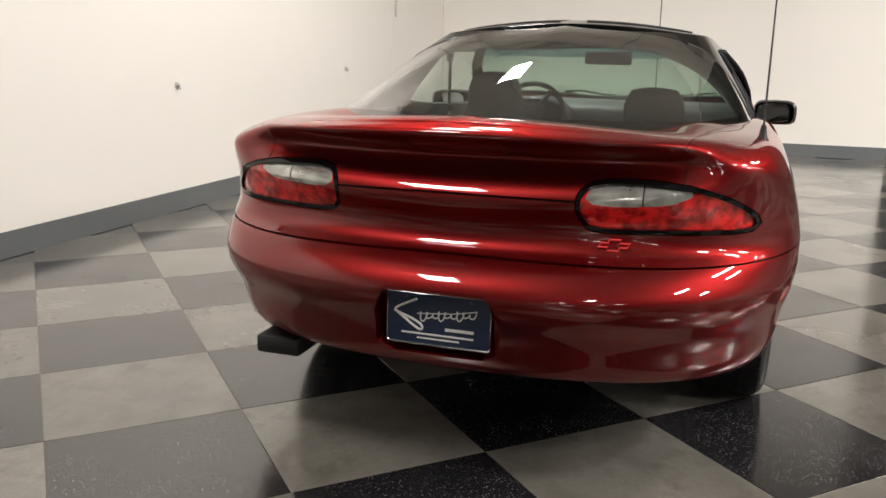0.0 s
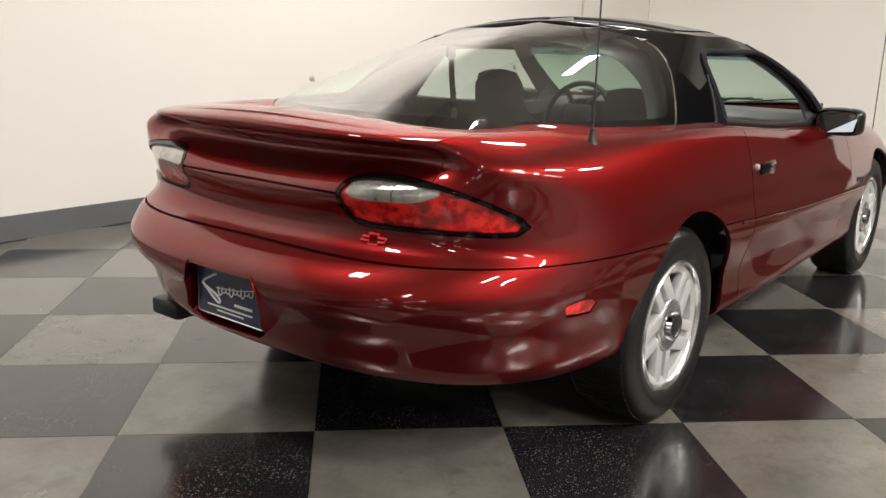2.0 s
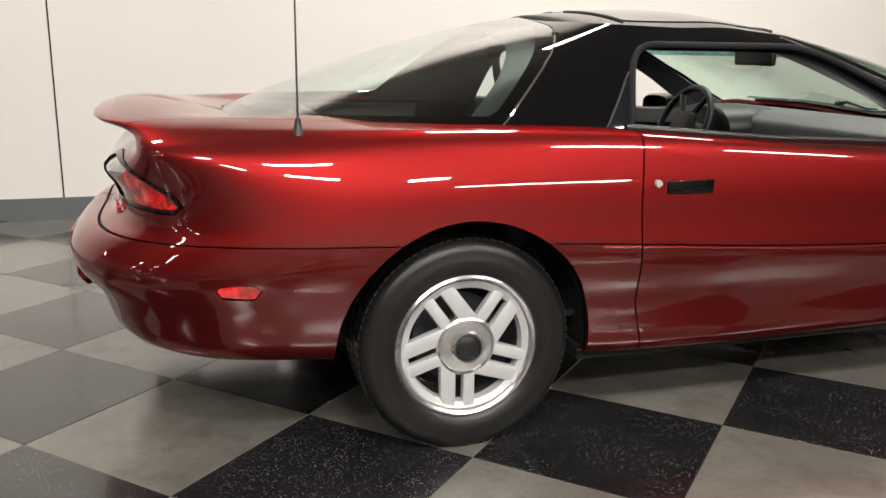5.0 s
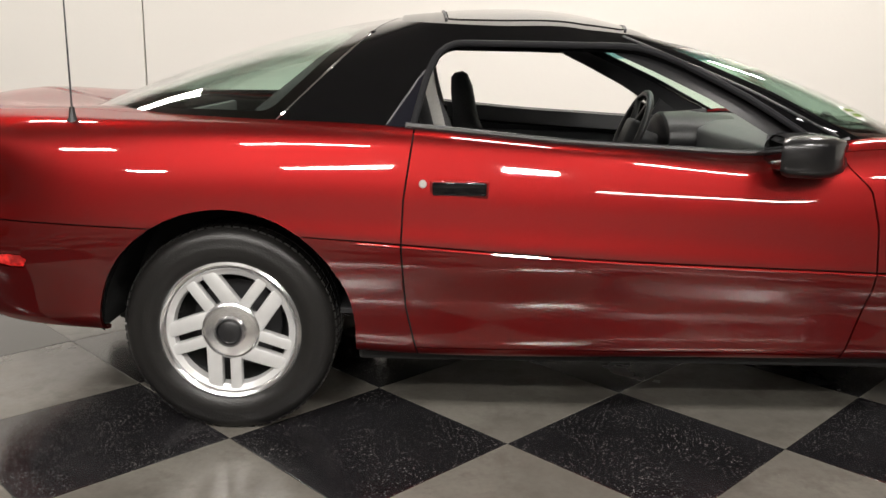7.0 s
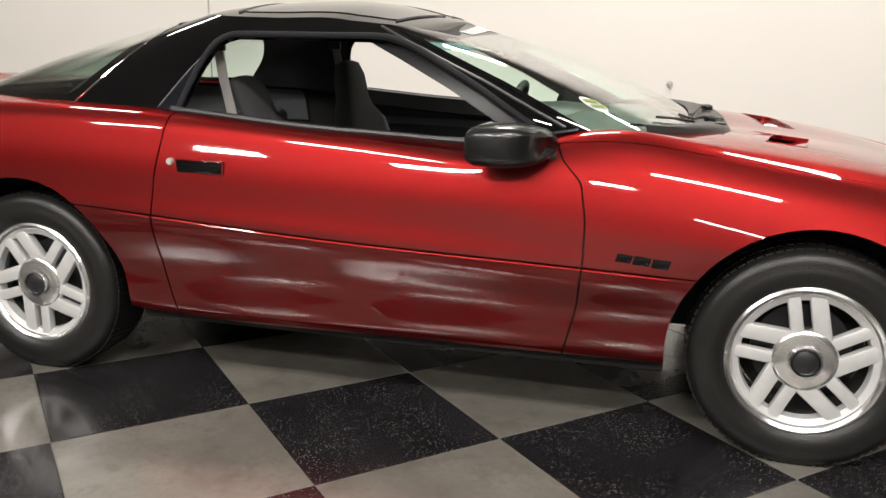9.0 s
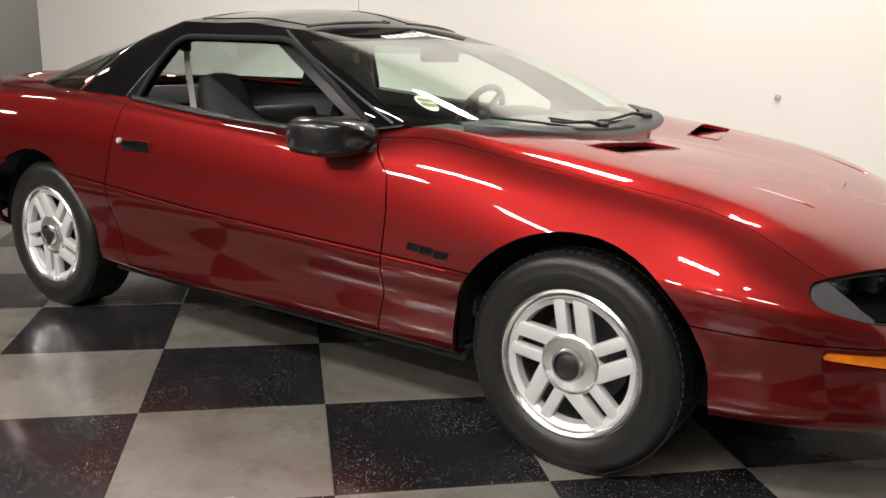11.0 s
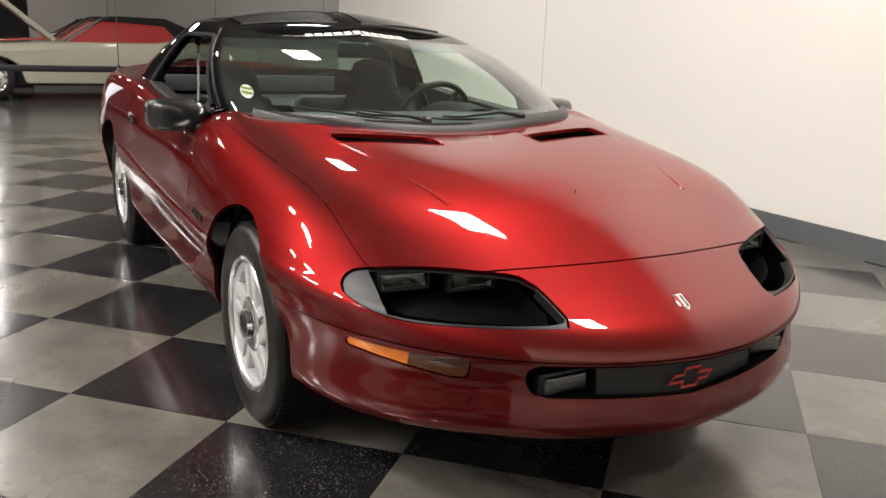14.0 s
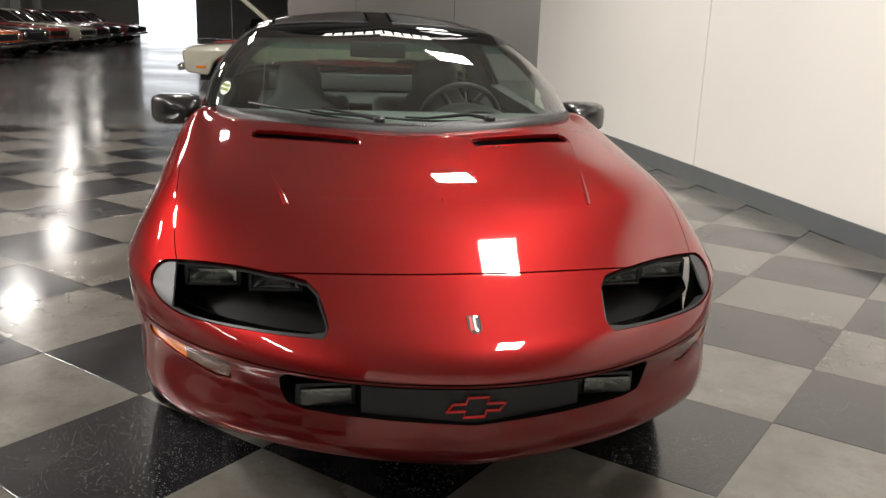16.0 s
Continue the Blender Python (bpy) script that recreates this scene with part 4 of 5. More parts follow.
for y0, y1 in ((-0.4, 1.2), (1.21, 3.6), (3.61, 6.3), (6.31, 9.0), (9.01, 14)):
    part("concrete_panel", box_bm((0.03, y1 - y0, TOP_Z), (-17.015, (y0 + y1) / 2, TOP_Z / 2), 0.003), CONCRETE, back, smooth=False)
slab("wall_north_hall", (-60, 13.8, 0), (-8, 14, TOP_Z), CONCRETE, "grey concrete hall wall", "wall")
DOOR = (-9.3, -5.9, 4.2)
west = slab("wall_west", (-52.2, -16, 0), (-52, DOOR[0], TOP_Z), CONCRETE, "grey concrete far wall beside the open door", "wall")
part("wall_side", box_bm((0.2, 14 - DOOR[1], TOP_Z), (-52.1, (14 + DOOR[1]) / 2, TOP_Z / 2)), CONCRETE, west, smooth=False)
part("wall_lintel", box_bm((0.2, DOOR[1] - DOOR[0], TOP_Z - DOOR[2]), (-52.1, (DOOR[0] + DOOR[1]) / 2, (TOP_Z + DOOR[2]) / 2)), CONCRETE, west, smooth=False)
daylight = bpy.data.materials.new("bright_daylight")
daylight.use_nodes = True
e = daylight.node_tree.nodes.new("ShaderNodeEmission")
e.inputs[0].default_value, e.inputs[1].default_value = (0.92, 0.95, 1.0, 1), 1.7
daylight.node_tree.links.new(e.outputs[0], daylight.node_tree.nodes["Material Output"].inputs[0])
slab("backdrop", (-56.1, -14, -1), (-56, 0, 8), daylight, "bright daylight outside the open hall door", "backdrop")
floor_mat = material("polished_concrete", (0.125, 0.122, 0.118), 0.2, vary=0.25, scale=0.5, rough_vary=0.06, coat=0.15, coat_rough=0.06)
slab("floor", (-56, -16, -0.3), (16.0, 14, -0.006), floor_mat, "polished grey concrete hall floor", "floor")
for px, py in ((-24, -14), (-32, -14), (-40, -14), (-48, -14), (-30, 3), (-40, 3)):
    tagged(part("column", box_bm((0.4, 0.4, TOP_Z), (px, py, TOP_Z / 2), 0.02), CONCRETE), "square grey concrete hall column", "column", "hall columns", "structure")

FIXTURE = material("white_lamp_housing", (0.7, 0.7, 0.7), 0.5, vary=0.05, scale=20)


def ceiling_fixture(x, y, z, length, width, watts):
    ob = part("strip_fixture", box_bm((length + 0.06, width + 0.06, 0.07), (x, y, z + 0.04), 0.01), FIXTURE)
    tagged(ob, "long white strip light under the hall ceiling", "ceiling light", "strip lights")
    part("hanger", tube_bm([(x - length * 0.4, y, z + 0.07), (x - length * 0.4, y, TOP_Z)], 0.004, 6), GREY_TRIM, ob)
    part("hanger", tube_bm([(x + length * 0.4, y, z + 0.07), (x + length * 0.4, y, TOP_Z)], 0.004, 6), GREY_TRIM, ob)
    strip_lamp(x, y, z, length, width, watts)


for lx, ly, length, width, watts in (
    (-3.9, 1.35, 0.8, 0.42, 70), (0.1, 1.35, 0.8, 0.42, 92), (2.4, 1.4, 0.8, 0.36, 72),
    (-4.3, -4.6, 0.9, 0.26, 100), (-1.8, -4.8, 1.3, 0.26, 165), (1.9, -4.2, 1.3, 0.26, 165), (4.2, -4.4, 1.3, 0.26, 75),
    (-4.3, -7.6, 0.9, 0.26, 140), (-1.6, -7.2, 1.3, 0.26, 175), (0.7, -7.2, 0.6, 0.26, 175), (3.3, -9.4, 3.0, 0.26, 130),
):
    ceiling_fixture(lx, ly, CEILING - 0.15, length, width, watts)
ceiling_fixture(-7.8, -1.9, CEILING - 0.15, 1.1, 0.3, 34)
for lx, ly in ((-14.8, -1.7), (-21.5, -1.5), (-28.5, -1.2), (-13.3, -5.8), (-19.0, -6.4), (-27.0, -8.0), (-35.5, -9.8), (-44.0, -10.5)):
    ceiling_fixture(lx, ly, CEILING - 0.15, 1.6, 0.45, 52)
ceiling_fixture(-13, 7, CEILING + 0.3, 3.5, 0.5, 190)

# ---------------- the car's fittings ----------------
def shell_x(y, z, front=True, skin=None):
    """Where the body's end meets a line along x."""
    pts = SIDE.reshape(-1, 3)
    pts = pts[(pts[:, 0] > 0.9) if front else (pts[:, 0] < -0.9)]
    d = np.hypot(pts[:, 1] + abs(y), pts[:, 2] - z)
    k = np.argsort(d)[:4]
    w = 1 / (d[k] + 1e-4)
    return float((pts[k, 0] * w).sum() / w.sum())


def side_y(x, z):
    """Half width of the body's flank."""
    pts = SIDE[:40].reshape(-1, 3)
    d = np.hypot(pts[:, 0] - x, pts[:, 2] - z)
    k = np.argsort(d)[:4]
    w = 1 / (d[k] + 1e-4)
    return float((pts[k, 1] * w).sum() / w.sum())


def bowtie(w, h):
    """An outline of a slanted cross."""
    s, e = 0.12 * w, 0.30 * h
    return [(-w / 2 - s / 2, -e / 1.6), (-w * 0.2, -e / 1.6), (-w * 0.24, -h / 2), (w * 0.16, -h / 2), (w * 0.20, -e / 1.6), (w / 2 - s / 2, -e / 1.6),
            (w / 2 + s / 2, e / 1.6), (w * 0.2, e / 1.6), (w * 0.24, h / 2), (-w * 0.16, h / 2), (-w * 0.20, e / 1.6), (-w / 2 + s / 2, e / 1.6)]


EMBLEM_RED = material("emblem_red", (0.85, 0.05, 0.05), 0.35, vary=0.1, scale=30)
WHITE_INK = material("white_ink", (0.75, 0.75, 0.73), 0.5, vary=0.05, scale=40)
NAVY = material("navy_plate", (0.008, 0.02, 0.06), 0.3, coat=0.5, vary=0.25, scale=25)
LAMP_GLASS = material("lamp_glass", (0.22, 0.23, 0.22), 0.12, 0.9, 1.0, 0.02, 0.85, 45, bump=0.3, bump_scale=120)
CLEAR_GLASS = glass_material("clear_lamp_glass", (0.75, 0.78, 0.76), 3.0)
FOG_GLASS = material("smoked_fog_glass", (0.10, 0.105, 0.10), 0.12, 0.8, 1.0, 0.02, 0.7, 45, bump=0.3, bump_scale=120)
MIRROR_SHELL = material("semi_gloss_black_shell", (0.005, 0.005, 0.0055), 0.35, 0, 0.85, 0.03, 0.2, 60, spec=0.3)
MIRROR = material("mirror_glass", (0.35, 0.36, 0.36), 0.03, 1.0)
BELT_CLOTH = material("grey_belt_webbing", (0.34, 0.33, 0.31), 0.8, vary=0.15, scale=200)
LIGHT_VINYL = material("mid_grey_vinyl", (0.10, 0.105, 0.11), 0.55, vary=0.15, scale=40, bump=0.1, bump_scale=300)
STICKER_GREEN = material("sticker_green", (0.16, 0.24, 0.03), 0.5, vary=0.1, scale=50)


def facing(x, y, z, nx, ny, nz, up=(0, 0, 1)):
    """A pose whose z axis is the normal given and whose y axis points up."""
    n = Vector((nx, ny, nz)).normalized()
    r = Vector(up).cross(n).normalized()
    u = n.cross(r)
    return Matrix(((r.x, u.x, n.x, x), (r.y, u.y, n.y, y), (r.z, u.z, n.z, z), (0, 0, 0, 1)))


def outline_tube(points, place, radius, mat, name, label):
    pts = [place @ Vector((px, py, 0)) for px, py in points]
    return part(name, tube_bm(pts, radius, 6, closed=True), mat, car, label, smooth=False)


outline_tube(bowtie(0.13, 0.05), facing(2.346, 0.0, 0.405, 1, 0, 0), 0.0036, EMBLEM_RED, "front_emblem", "red outlined cross emblem on the grille")
outline_tube(bowtie(0.075, 0.03), facing(shell_x(0.435, 0.707, False) - 0.009, -0.437, 0.706, -1, -0.12, 0.02), 0.0034, EMBLEM_RED, "rear_emblem", "red outlined cross emblem")

# grille insert and fog lamps
bm = bmesh.new()
rows = [[bm.verts.new((2.338 - 0.10 * abs(y) - 0.25 * y * y + d, y, z)) for d, z in ((-0.03, 0.32), (0.010, 0.325), (-0.008, 0.474), (-0.04, 0.476))] for y in np.linspace(-0.27, 0.27, 13)]
for p, q in zip(rows, rows[1:]):
    for i in range(3):
        bm.faces.new((p[i], p[i + 1], q[i + 1], q[i]))
bm.faces.new(rows[0]), bm.faces.new(rows[-1])
part("grille_insert", bm, BLACK_TRIM, car, "flat black grille insert")
for sgn in (-1, 1):
    fog = part("fog_lamp", box_bm((0.05, 0.125, 0.045), (2.256, sgn * 0.352, 0.418), 0.008), FOG_GLASS, car, "rectangular clear fog lamp")
    part("fog_housing", box_bm((0.05, 0.145, 0.062), (2.242, sgn * 0.352, 0.418), 0.008), BLACK_TRIM, fog)
    for oy, ox, oz, w in ((0.468, 1.975, 0.620, 0.116), (0.632, 1.905, 0.618, 0.122)):
        seat = Matrix.Translation((ox, sgn * oy, oz)) @ pose(0, 0, 0, 0, 0, sgn * 5)
        rim = bmesh.new()
        for size, at in (((0.05, w + 0.022, 0.008), (0, 0, 0.023)), ((0.05, w + 0.022, 0.008), (0, 0, -0.023)), ((0.05, 0.009, 0.050), (0, w / 2 + 0.007, 0)), ((0.05, 0.009, 0.050), (0, -w / 2 - 0.007, 0))):
            box_bm(size, at, 0.002, rim)
        bmesh.ops.transform(rim, matrix=seat, verts=rim.verts)
        lamp = part("headlamp_unit", rim, BLACK_TRIM, car, "small rectangular headlamp behind clear glass")
        bowl = bmesh.new()
        rows = [[bowl.verts.new(seat @ Vector((0.018 - 0.045 * (1 - (2 * u - 1) ** 2) * (1 - 0.6 * (2 * v - 1) ** 2), (u - 0.5) * w, (v - 0.5) * 0.042))) for u in np.linspace(0, 1, 15)] for v in np.linspace(0, 1, 9)]
        for p, q in zip(rows, rows[1:]):
            for i in range(14):
                bowl.faces.new((p[i], p[i + 1], q[i + 1], q[i]))
        part("reflector", bowl, CHROME, lamp, "bright curved lamp reflector")
        bulb = lathe_bm([(0.0001, 0.016), (0.006, 0.012), (0.009, 0.0), (0.009, -0.03)], 14, "x")
        bmesh.ops.transform(bulb, matrix=seat, verts=bulb.verts)
        part("bulb", bulb, LAMP_GLASS, lamp)
        pane = box_bm((0.004, w, 0.042), (0.021, 0, 0), 0.001)
        bmesh.ops.transform(pane, matrix=seat, verts=pane.verts)
        part("lens", pane, CLEAR_GLASS, lamp).visible_shadow = False

# nose crest
crest = [(-0.017, 0.03), (0.017, 0.03), (0.017, -0.012), (0.009, -0.024), (0.0, -0.029), (-0.009, -0.024), (-0.017, -0.012)]
place = facing(2.286, 0, 0.588, 0.5, 0, 0.87, up=(-1, 0, 0.5))
shield = part("nose_crest", prism_bm(crest, 0.004, None, place, 0.001), CHROME, car, "small chrome shield crest")
for i, (w0, col) in enumerate(((-0.011, EMBLEM_RED), (-0.002, WHITE_INK), (0.005, NAVY))):
    part("crest_stripe", prism_bm([(w0, 0.024), (w0 + 0.006, 0.024), (w0 + 0.006, -0.016), (w0, -0.016)], 0.0012, None, place @ pose(0, 0, 0.004)), col, shield, smooth=False)

# rear plate: navy board with a pale script-like swash and lines
plate_place = facing(-2.398, -0.003, 0.490, -1, 0, 0.0) @ Matrix.Diagonal((1.0, 0.93, 1.0, 1.0))
part("plate_backing", box_bm((0.03, 0.285, 0.136), (-2.382, -0.003, 0.490), 0.006), BLACK_TRIM, car, "black plate bracket")
plate = part("rear_plate", prism_bm([(-0.146, -0.07), (-0.14, -0.076), (0.14, -0.076), (0.146, -0.07), (0.146, 0.07), (0.14, 0.076), (-0.14, 0.076), (-0.146, 0.07)], 0.003, None, plate_place), NAVY, car, "navy display plate with pale swash", smooth=False)
rim_pts = [plate_place @ Vector((px, py, 0.004)) for px, py in ((-0.147, -0.07), (-0.14, -0.077), (0.14, -0.077), (0.147, -0.07), (0.147, 0.07), (0.14, 0.077), (-0.14, 0.077), (-0.147, 0.07))]
part("plate_frame", tube_bm(rim_pts, 0.003, 6, closed=True), CHROME, plate)
swash = [(-0.06, 0.058), (-0.08, 0.048), (-0.115, 0.03), (-0.125, 0.018), (-0.11, 0.01), (-0.08, 0.0), (-0.055, -0.012), (-0.042, -0.026), (-0.05, -0.036), (-0.075, -0.02), (-0.10, 0.0), (-0.125, 0.02)]
part("plate_swash", tube_bm([plate_place @ Vector((px, py, 0.0045)) for px, py in rounded(swash, 2, False)], 0.0036, 6), WHITE_INK, plate)
squiggle = [(-0.055 + 0.0017 * k + 0.005 * math.sin(k * 0.62 + 1.2), 0.006 + 0.0002 * k + (0.010 + 0.006 * math.sin(k * 0.21)) * math.sin(k * 0.62)) for k in range(96)]
part("plate_script", tube_bm([plate_place @ Vector((px, py, 0.0045)) for px, py in squiggle], 0.0022, 5), WHITE_INK, plate)
part("plate_script", tube_bm([plate_place @ Vector((px, py, 0.0045)) for px, py in ((-0.06, 0.014), (0.04, 0.024), (0.11, 0.038))], 0.0016, 6), WHITE_INK, plate)
for x0, x1, y0, h in ((0.02, 0.10, -0.026, 0.009), (-0.105, 0.10, -0.046, 0.0055), (-0.06, 0.06, -0.059, 0.005)):
    part("plate_bar", prism_bm([(x0, y0 - h / 2), (x1, y0 - h / 2), (x1, y0 + h / 2), (x0, y0 + h / 2)], 0.001, None, plate_place @ pose(0, 0, 0.0035)), WHITE_INK, plate, smooth=False)
for sx in (-0.09, 0.09):
    part("plate_screw", prism_bm([(sx + 0.005 * math.cos(q), 0.062 + 0.005 * math.sin(q)) for q in np.linspace(0, 5.5, 8)], 0.003, None, plate_place @ pose(0, 0, 0.003)), GREY_TRIM, plate)

# side badge: two dark bars of raised script
for sgn in (-1, 1):
    yy = side_y(0.82, 0.60)
    badge_place = Matrix(((1, 0, 0, 0), (0, 0, sgn, sgn * (-yy - 0.001)), (0, 1, 0, 0), (0, 0, 0, 1)))
    for x0, x1, h in ((0.742, 0.786, 0.024), (0.790, 0.838, 0.026), (0.842, 0.892, 0.026)):
        z0 = 0.598 - (x0 - 0.742) * 0.10
        part("fender_badge", prism_bm([(x0, z0 - h / 2), (x1, z0 - h / 2 - 0.003), (x1 + 0.007, z0 + h / 2 - 0.003), (x0 + 0.007, z0 + h / 2)], 0.004, None, badge_place, 0.001), BLACK_PAINT, car, "dark raised fender badge")

# door handles and locks
for sgn in (-1, 1):
    yy = -side_y(-0.6, 0.777)
    frame_b = box_bm((0.172, 0.008, 0.064), (-0.595, sgn * (yy - 0.002), 0.776), 0.004)
    h = part("door_handle", frame_b, RED, car, "recessed pull handle with black flap")
    part("handle_flap", box_bm((0.16, 0.012, 0.04), (-0.595, sgn * (yy + 0.003), 0.785), 0.005), BLACK_PAINT, h, "black flap")
    part("door_lock", lathe_bm([(0.0001, -0.006), (0.010, -0.005), (0.012, 0.0), (0.012, 0.01)], 20, "y", None, (-0.703, -yy - 0.001, 0.797)) if sgn < 0 else
         lathe_bm([(0.012, -0.01), (0.012, 0.0), (0.010, 0.005), (0.0001, 0.005)], 20, "y", None, (-0.703, yy + 0.001, 0.797)), SCREW, car, "round metal door lock")

# antenna
ant = part("antenna", tube_bm([(-1.763, -0.787, 0.945 + 0.8 * q) for q in np.linspace(0, 1, 8)], 0.0028, 8, taper=[1.2, 1.1, 1, 0.9, 0.8, 0.8, 0.7, 0.6]), GREY_TRIM, car, "thin upright antenna mast")
part("antenna_base", lathe_bm([(0.020, -0.012), (0.019, 0.006), (0.012, 0.018), (0.007, 0.05), (0.0001, 0.052)], 16, "z", None, (-1.763, -0.787, 0.945)), BLACK_TRIM, ant)


# door mirrors
def door_mirror(sgn):
    bm = bmesh.new()
    rings = []
    for x, wy, wz, oy in ((0.305, 0.094, 0.054, -0.005), (0.32, 0.102, 0.061, 0.0), (0.40, 0.104, 0.063, 0.0), (0.45, 0.098, 0.058, -0.006), (0.49, 0.083, 0.047, -0.016), (0.515, 0.054, 0.030, -0.030), (0.522, 0.02, 0.010, -0.04)):
        ring = []
        for k in range(24):
            t = 2 * math.pi * k / 24
            c, s = math.cos(t), math.sin(t)
            ring.append(bm.verts.new((x + 0.03 - 0.03 * c * (c > 0), sgn * (0.895 + oy + wy * math.copysign(abs(c) ** 0.48, c)), 0.903 + wz * math.copysign(abs(s) ** 0.5, s))))
        rings.append(ring)
    for p, q in zip(rings, rings[1:]):
        for i in range(24):
            bm.faces.new((p[i], p[(i + 1) % 24], q[(i + 1) % 24], q[i]))
    bm.faces.new(rings[-1])
    m = part("door_mirror", bm, MIRROR_SHELL, car, "black plastic door mirror")
    part("mirror_foot", box_bm((0.17, 0.10, 0.035), (0.47, sgn * 0.80, 0.868), 0.014, None, None, 3), BLACK_TRIM, m)
    g = bmesh.new()
    ring = [g.verts.new((0.341 + 0.02 * math.cos(t), sgn * (0.89 + 0.084 * math.copysign(abs(math.cos(t)) ** 0.6, math.cos(t))), 0.903 + 0.049 * math.copysign(abs(math.sin(t)) ** 0.62, math.sin(t)))) for t in np.linspace(0, 2 * math.pi, 25)[:-1]]
    g.faces.new(ring)
    part("mirror_glass", g, MIRROR, m, smooth=False)
    tri = [(0.34, 0.888), (0.53, 0.885), (0.375, 0.985)]
    bmt = bmesh.new()
    vs = [bmt.verts.new((x, sgn * (0.748 - (z - 0.9) * 0.62), z)) for x, z in tri]
    bmt.faces.new(vs)
    ext = bmesh.ops.extrude_face_region(bmt, geom=bmt.faces[:])
    bmesh.ops.translate(bmt, vec=(0, sgn * 0.012, 0), verts=[v for v in ext["geom"] if isinstance(v, bmesh.types.BMVert)])
    part("mirror_sail", bmt, GREY_TRIM, m, "grey triangular window sail", smooth=False)


door_mirror(-1)
door_mirror(1)

# cowl with grille, wipers
COWL_GREY = material("grey_cowl_plastic", (0.02, 0.0195, 0.0195), 0.4, vary=0.15, scale=30, bump=0.1, bump_scale=300)
cowl_rows = []
for q in np.linspace(-1, 1, 33):
    y = 0.70 * q
    xb = float(np.interp(abs(y), -by[::-1][:31], bx[::-1][:31]))
    row = []
    for s, dz in ((-0.03, 0.014), (0.0, 0.020), (0.045, 0.023), (0.088, 0.020), (0.106, 0.010), (0.113, -0.006)):
        x = xb + s * (1 - 0.6 * abs(q) ** 3)
        row.append((x, y, float(body_top_z([x], [y])[0]) + dz))
    cowl_rows.append(row)
bm = bmesh.new()
grid_v = [[bm.verts.new(p) for p in row] for row in cowl_rows]
for r0, r1 in zip(grid_v, grid_v[1:]):
    for i in range(5):
        bm.faces.new((r0[i], r0[i + 1], r1[i + 1], r1[i]))
part("cowl", bm, COWL_GREY, car, "black plastic windshield cowl")
bm = bmesh.new()
for k in range(40):
    y = -0.36 + k * 0.011
    xb = float(np.interp(abs(y), -by[::-1][:31], bx[::-1][:31])) + 0.075
    box_bm((0.035, 0.004, 0.004), (xb, y, float(body_top_z([xb], [y])[0]) + 0.022), 0, bm)
part("cowl_slats", bm, BLACK_TRIM, car, "fine cowl slats", smooth=False)["kind"] = "stuff"


def screen_point(u, v, lift=0.0):
    """A place on the windshield: u across (-1 to 1), v up (0 to 1)."""
    total = len(bx) - 1
    col = total - abs(u) * NG[0] * 0.9
    i, r = int(min(col, total - 1)), col - int(min(col, total - 1))
    j = v * (len(GLASSHOUSE) - 1)
    k = int(min(j, len(GLASSHOUSE) - 2))
    p = sum(w * GLASSHOUSE[k + dj][i + di] for di, wi in ((0, 1 - r), (1, r)) for dj, wj in ((0, 1 - (j - k)), (1, j - k)) for w in (wi * wj,))
    return Vector((p[0] + lift * 0.4, p[1] * (1 if u < 0 else -1), p[2] + lift))


for y0, u0, u1, v0, v1 in ((-0.12, -0.09, -0.50, 0.012, 0.07), (0.30, 0.27, -0.26, 0.012, 0.075)):
    pivot = (1.0, y0 + 0.02, float(body_top_z([1.0], [y0])[0]) + 0.030)
    blade = [screen_point(u0 + (u1 - u0) * q, v0 + (v1 - v0) * q ** 1.3, 0.012) for q in np.linspace(0, 1, 9)]
    wiper = part("wiper_blade", tube_bm(blade, 0.0045, 6), BLACK_TRIM, car, "black wiper blade")
    mid = blade[4]
    part("wiper_arm", tube_bm([pivot, ((pivot[0] + blade[2].x) / 2, (pivot[1] + blade[2].y) / 2, pivot[2] + 0.012), tuple(blade[3] + Vector((0.006, 0, 0.010))), tuple(mid + Vector((0, 0, 0.01)))], 0.0055, 8, taper=[1.6, 1.2, 0.9, 0.7]), BLACK_TRIM, wiper)
    part("wiper_cap", lathe_bm([(0.022, -0.02), (0.022, 0.005), (0.014, 0.012), (0.0001, 0.013)], 16, "z", None, pivot), BLACK_TRIM, wiper)

# windshield decals
def decal(u0, u1, v0, v1, mat, name, label, n=12, lift=0.002):
    bm = bmesh.new()
    rows = [[bm.verts.new(screen_point(u0 + (u1 - u0) * i / n, v, lift)) for i in range(n + 1)] for v in (v0, v1)]
    for i in range(n):
        bm.faces.new((rows[0][i], rows[0][i + 1], rows[1][i + 1], rows[1][i]))
    ob = part(name, bm, mat, screen, label)
    return ob


for u0, u1 in ((-0.36, -0.315), (-0.30, -0.25), (-0.235, -0.19), (-0.175, -0.12), (-0.105, -0.06), (-0.045, 0.0), (0.015, 0.06), (0.075, 0.12), (0.135, 0.18), (0.195, 0.24), (0.255, 0.30)):
    decal(u0, u1, 0.905, 0.952, WHITE_INK, "banner_bar", "white banner letter block", 3)
decal(-0.37, 0.31, 0.893, 0.902, WHITE_INK, "banner_bar", "white banner underline", 14)
decal(-0.02, 0.29, 0.868, 0.886, WHITE_INK, "banner_bar", "white banner second line", 8)
bm = bmesh.new()
best = min(((u, v) for u in np.linspace(-1.05, -0.5, 56) for v in np.linspace(0.05, 0.4, 36)), key=lambda q: (screen_point(*q) - Vector((0.615, -0.655, 0.972))).length)
mid = (float(best[0]), float(best[1]))
